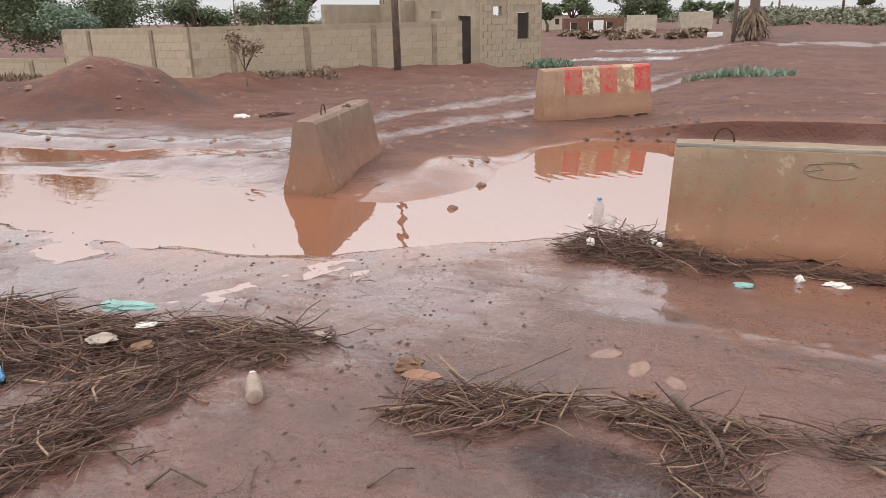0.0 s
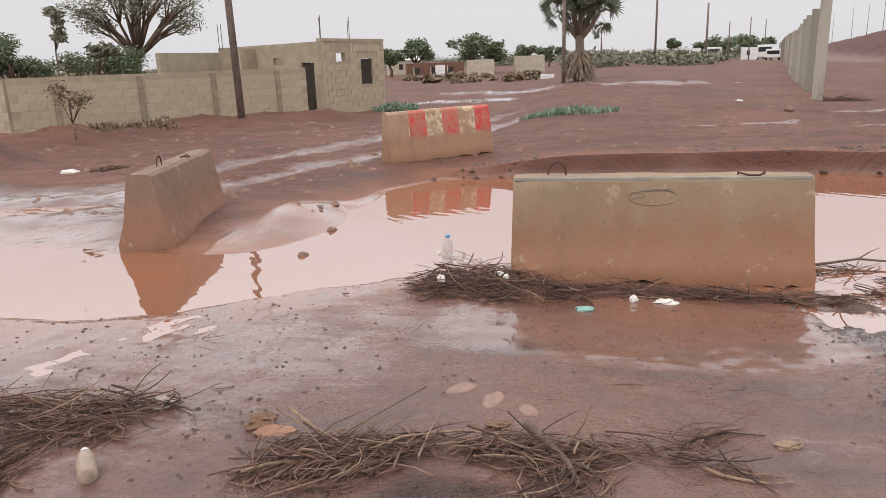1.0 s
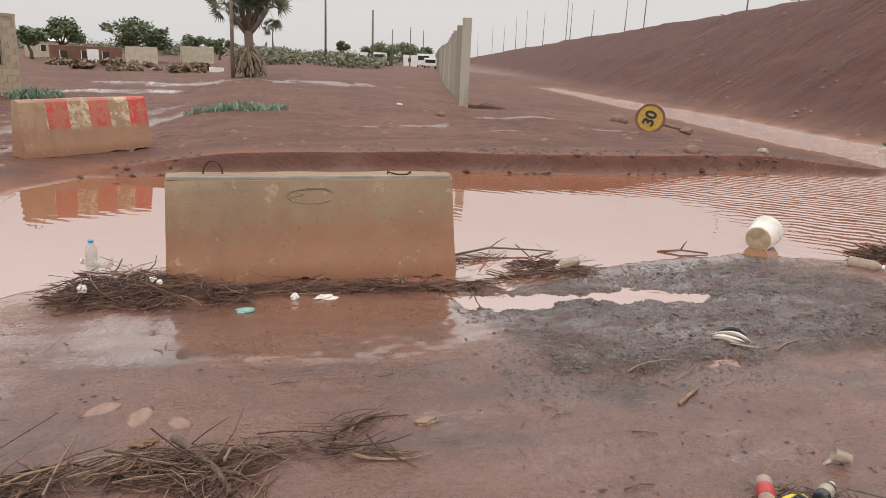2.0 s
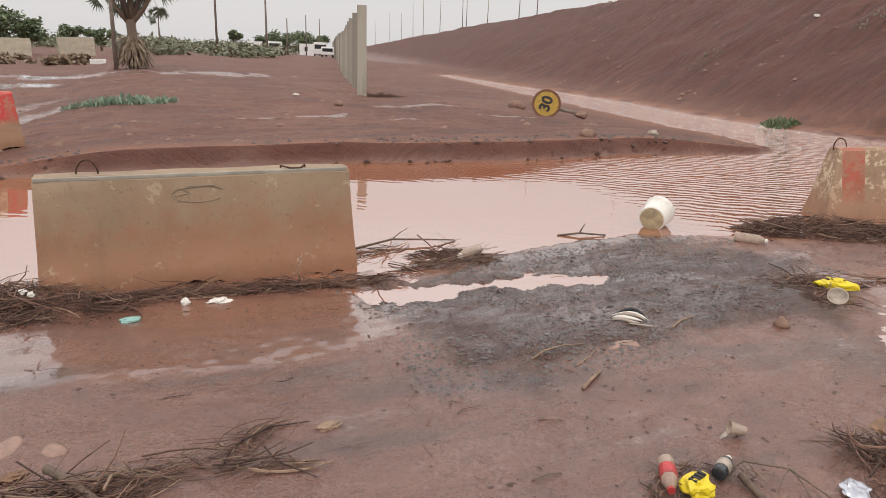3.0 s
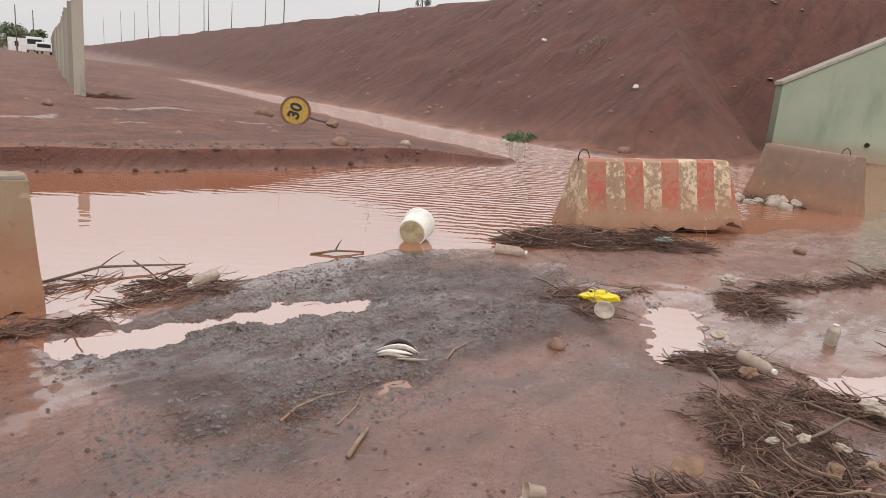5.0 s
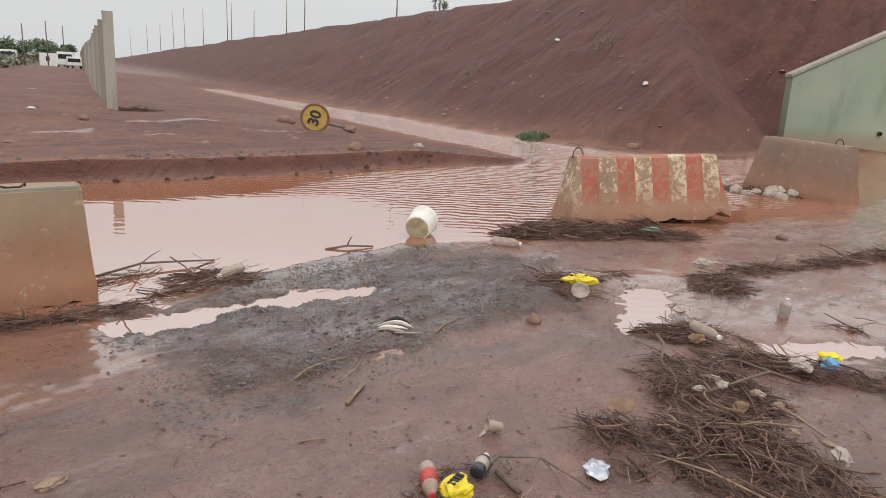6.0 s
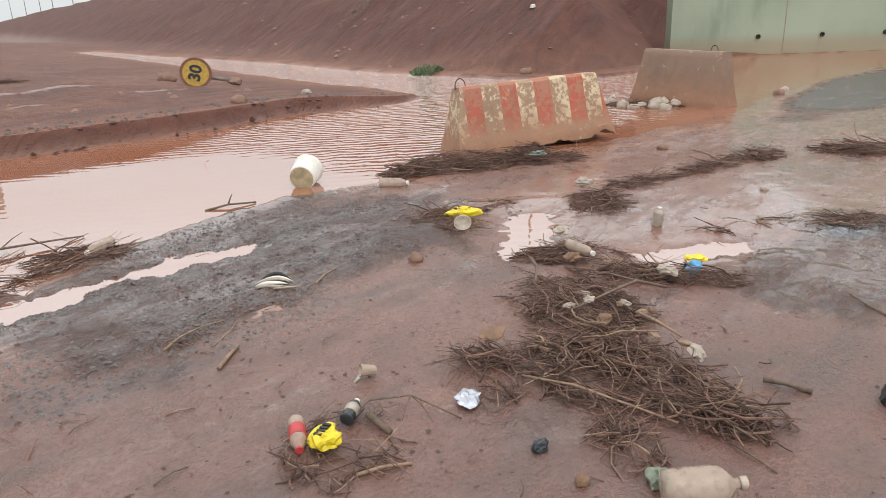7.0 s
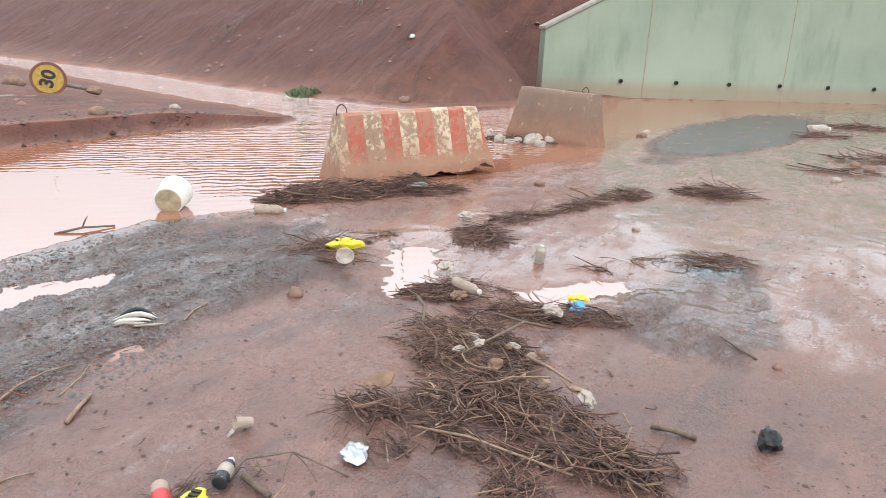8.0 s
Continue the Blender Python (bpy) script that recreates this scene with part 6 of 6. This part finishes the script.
for k, d, cz, rr, seed in ((-0.272, 82, 2.6, 1.9, 71), (-0.195, 80, 3.0, 2.6, 72), (-0.165, 84, 2.4, 1.9, 73), (-0.31, 78, 2.1, 1.4, 74), (0.075, 130, 2.7, 1.2, 75), (0.135, 135, 2.6, 2.4, 76), (0.160, 138, 2.7, 2.4, 77), (0.115, 140, 2.3, 2.0, 78), (-0.12, 105, 2.3, 1.7, 79), (-0.085, 120, 2.3, 1.8, 80), (0.185, 150, 2.4, 1.8, 81)):
    x, y = out(k, d)
    tree("far round green tree beyond the waste ground", x, y, 1.2, clumps_round(seed, 12, 0, 0, cz, rr, rr, rr * 0.55, rr * 0.42), 1800, 0.22, seed, LEAF, 0.2)


def bush_belt(label, k0, k1, d0, d1, n, tall, seed, material):
    rng = random.Random(seed)
    clumps = []
    for _ in range(n):
        x, y = out(rng.uniform(k0, k1), rng.uniform(d0, d1))
        s = rng.uniform(0.5, 1.2) * tall
        clumps.append((x, y, height(x, y) + s * 0.45, s * 1.5, s * 1.5, s * 0.6))
    ob = part("far_bushes", mesh_from("far_bushes", *leaf_cloud(clumps, n * 130, 0.26, rng)), material)
    tagged(ob, label, "bushes", kind="stuff")


bush_belt("belt of far grey-green scrub on the waste ground", -0.06, 0.12, 75, 115, 70, 1.5, 91, LEAF_GREY)
bush_belt("low far scrub along the horizon", -0.75, 0.19, 130, 190, 190, 1.9, 92, LEAF_GREY)
bush_belt("green far trees along the horizon", -0.7, -0.1, 150, 220, 60, 2.6, 93, LEAF)
bush_belt("low dry scrub before the far houses", -0.30, -0.1, 52, 66, 26, 0.5, 94, LEAF_DRY)


# ---------- far houses and vehicles ----------
def far_house(label, k, d, w, deep, tall, wall, roof=None, openings=2):
    x, y = out(k, d)
    root = thing("house", pose(x, y, height(x, y) - 0.1, 0, 0, math.degrees(math.atan2(-k, 1))), label, "house")
    part("wall", box(-w / 2, 0, 0, w / 2, deep, tall, 0.02), wall, root)
    if roof:
        bm = bmesh.new()
        vs = [bm.verts.new(p) for p in ((-w / 2 - 0.2, -0.2, tall), (w / 2 + 0.2, -0.2, tall), (w / 2 + 0.2, deep + 0.2, tall), (-w / 2 - 0.2, deep + 0.2, tall), (-w / 2 + 0.3, deep / 2, tall + 0.7), (w / 2 - 0.3, deep / 2, tall + 0.7))]
        for f in ((0, 1, 5, 4), (1, 2, 5), (2, 3, 4, 5), (3, 0, 4), (0, 3, 2, 1)):
            bm.faces.new([vs[i] for i in f])
        part("roof", bm, roof, root)
    for i in range(openings):
        cx = -w / 2 + w * (i + 0.6) / (openings + 0.4)
        # dark block painted as the shade behind each far window
        win = part("window", box(cx - 0.25, -0.02, tall * 0.4, cx + 0.25, 0.05, tall * 0.75), DARK, root)
        part("frame", box(cx - 0.3, -0.03, tall * 0.36, cx - 0.25, 0.04, tall * 0.78), WHITE_PAINT, win)
    return root


far_house("low dark red brick house in the distance", -0.245, 64, 5.2, 4, 1.55, RUST_BROWN, None, 3)
far_house("small pale shed in the distance", -0.238, 62, 0.8, 0.8, 1.3, WHITE_PAINT, None, 0)
far_house("pale walled enclosure in the distance", -0.112, 85, 3.4, 3, 1.9, PALE_PAINT, None, 0)
far_house("ochre mud hut in the distance", -0.18, 75, 2.8, 2, 1.7, PALE_PAINT, None, 0)
far_house("house with a white sheet roof in the distance", -0.292, 90, 4, 3, 1.9, PALE_PAINT, WHITE_PAINT, 1)
far_house("small white building at the end of the road", 0.100, 120, 2.2, 3, 2.0, WHITE_PAINT, None, 1)
far_house("white shelter at the end of the road", 0.168, 125, 2.4, 2, 2.0, WHITE_PAINT, None, 1)
x_, y_ = out(-0.089, 50)
slab = part("white_slab", box(-0.45, -0.2, 0.25, 0.45, 0.2, 0.55, 0.02), WHITE_PAINT)
slab.matrix_world = pose(x_, y_, height(x_, y_) - 0.25, 0, 0, 4)
tagged(slab, "white painted concrete slab on the waste ground", "slab")


def far_vehicle(label, k, d, w, tall, deep):
    x, y = out(k, d)
    root = thing("van", pose(x, y, height(x, y), 0, 0, -14), label, "vehicle")
    part("body", box(-w / 2, 0, 0.35, w / 2, deep, tall, 0.12), WHITE_PAINT, root)
    part("windscreen", box(-w / 2 + 0.15, -0.02, tall * 0.55, w / 2 - 0.15, 0.05, tall * 0.85), GLASS_DARK, root, "dark windscreen")
    for sx in (-1, 1):
        for yy in (0.5, deep - 0.6):
            wheel = part("wheel", lathe("wheel", [(0.12, -0.1), (0.33, -0.1), (0.35, -0.06), (0.35, 0.06), (0.33, 0.1), (0.12, 0.1)], 16), BLACK_PRINT, root)
            wheel.matrix_local = pose(sx * (w / 2 - 0.12), yy, 0.35, 0, 90, 0)


far_vehicle("white van parked at the end of the road", 0.186, 112, 2.0, 2.1, 4.2)
far_vehicle("white car parked beside the van", 0.196, 106, 1.8, 1.5, 4.0)
far_vehicle("white truck parked far down the road", 0.125, 128, 2.2, 2.0, 4.5)


# ---------- small things on the terrace ----------
crumple("plastic_bag", "white plastic bag on the red track", -7.9, 5.3, (0.16, 0.08, 0.05), WHITE_PLASTIC, 33, 0, 10, "bag")
crumple("plastic_bag", "white plastic bag on the soil heap", -14.2, 4.4, (0.1, 0.08, 0.06), WHITE_PLASTIC, 34, 0, 40, "bag")
crumple("paper_scrap", "white scrap on the embankment", 19.5, 6.6, (0.1, 0.08, 0.07), WHITE_PLASTIC, 35, 0, 0, "scrap")
crumple("paper_scrap", "white scrap high on the embankment", 23.5, 13.4, (0.12, 0.08, 0.07), WHITE_PLASTIC, 36, 0, 0, "scrap")
crumple("paper_scrap", "pale scrap on the terrace", 5.2, 15.2, (0.1, 0.06, 0.04), WHITE_PLASTIC, 37, 0, 0, "scrap")
drift("dry twigs at the foot of the fence post", [(7.7, 14.8, 0.6, 0.2, -10)], 120, 28, 0.4, 0.01, 0, 30, 0.12, 0.0)
drift("dead twigs on the earth bank", [(-7.3, 5.6, 0.5, 0.15, 10), (-5.6, 4.6, 0.3, 0.1, 0)], 80, 29, 0.3, 0.008, 0, 40, 0.06, 0.0)
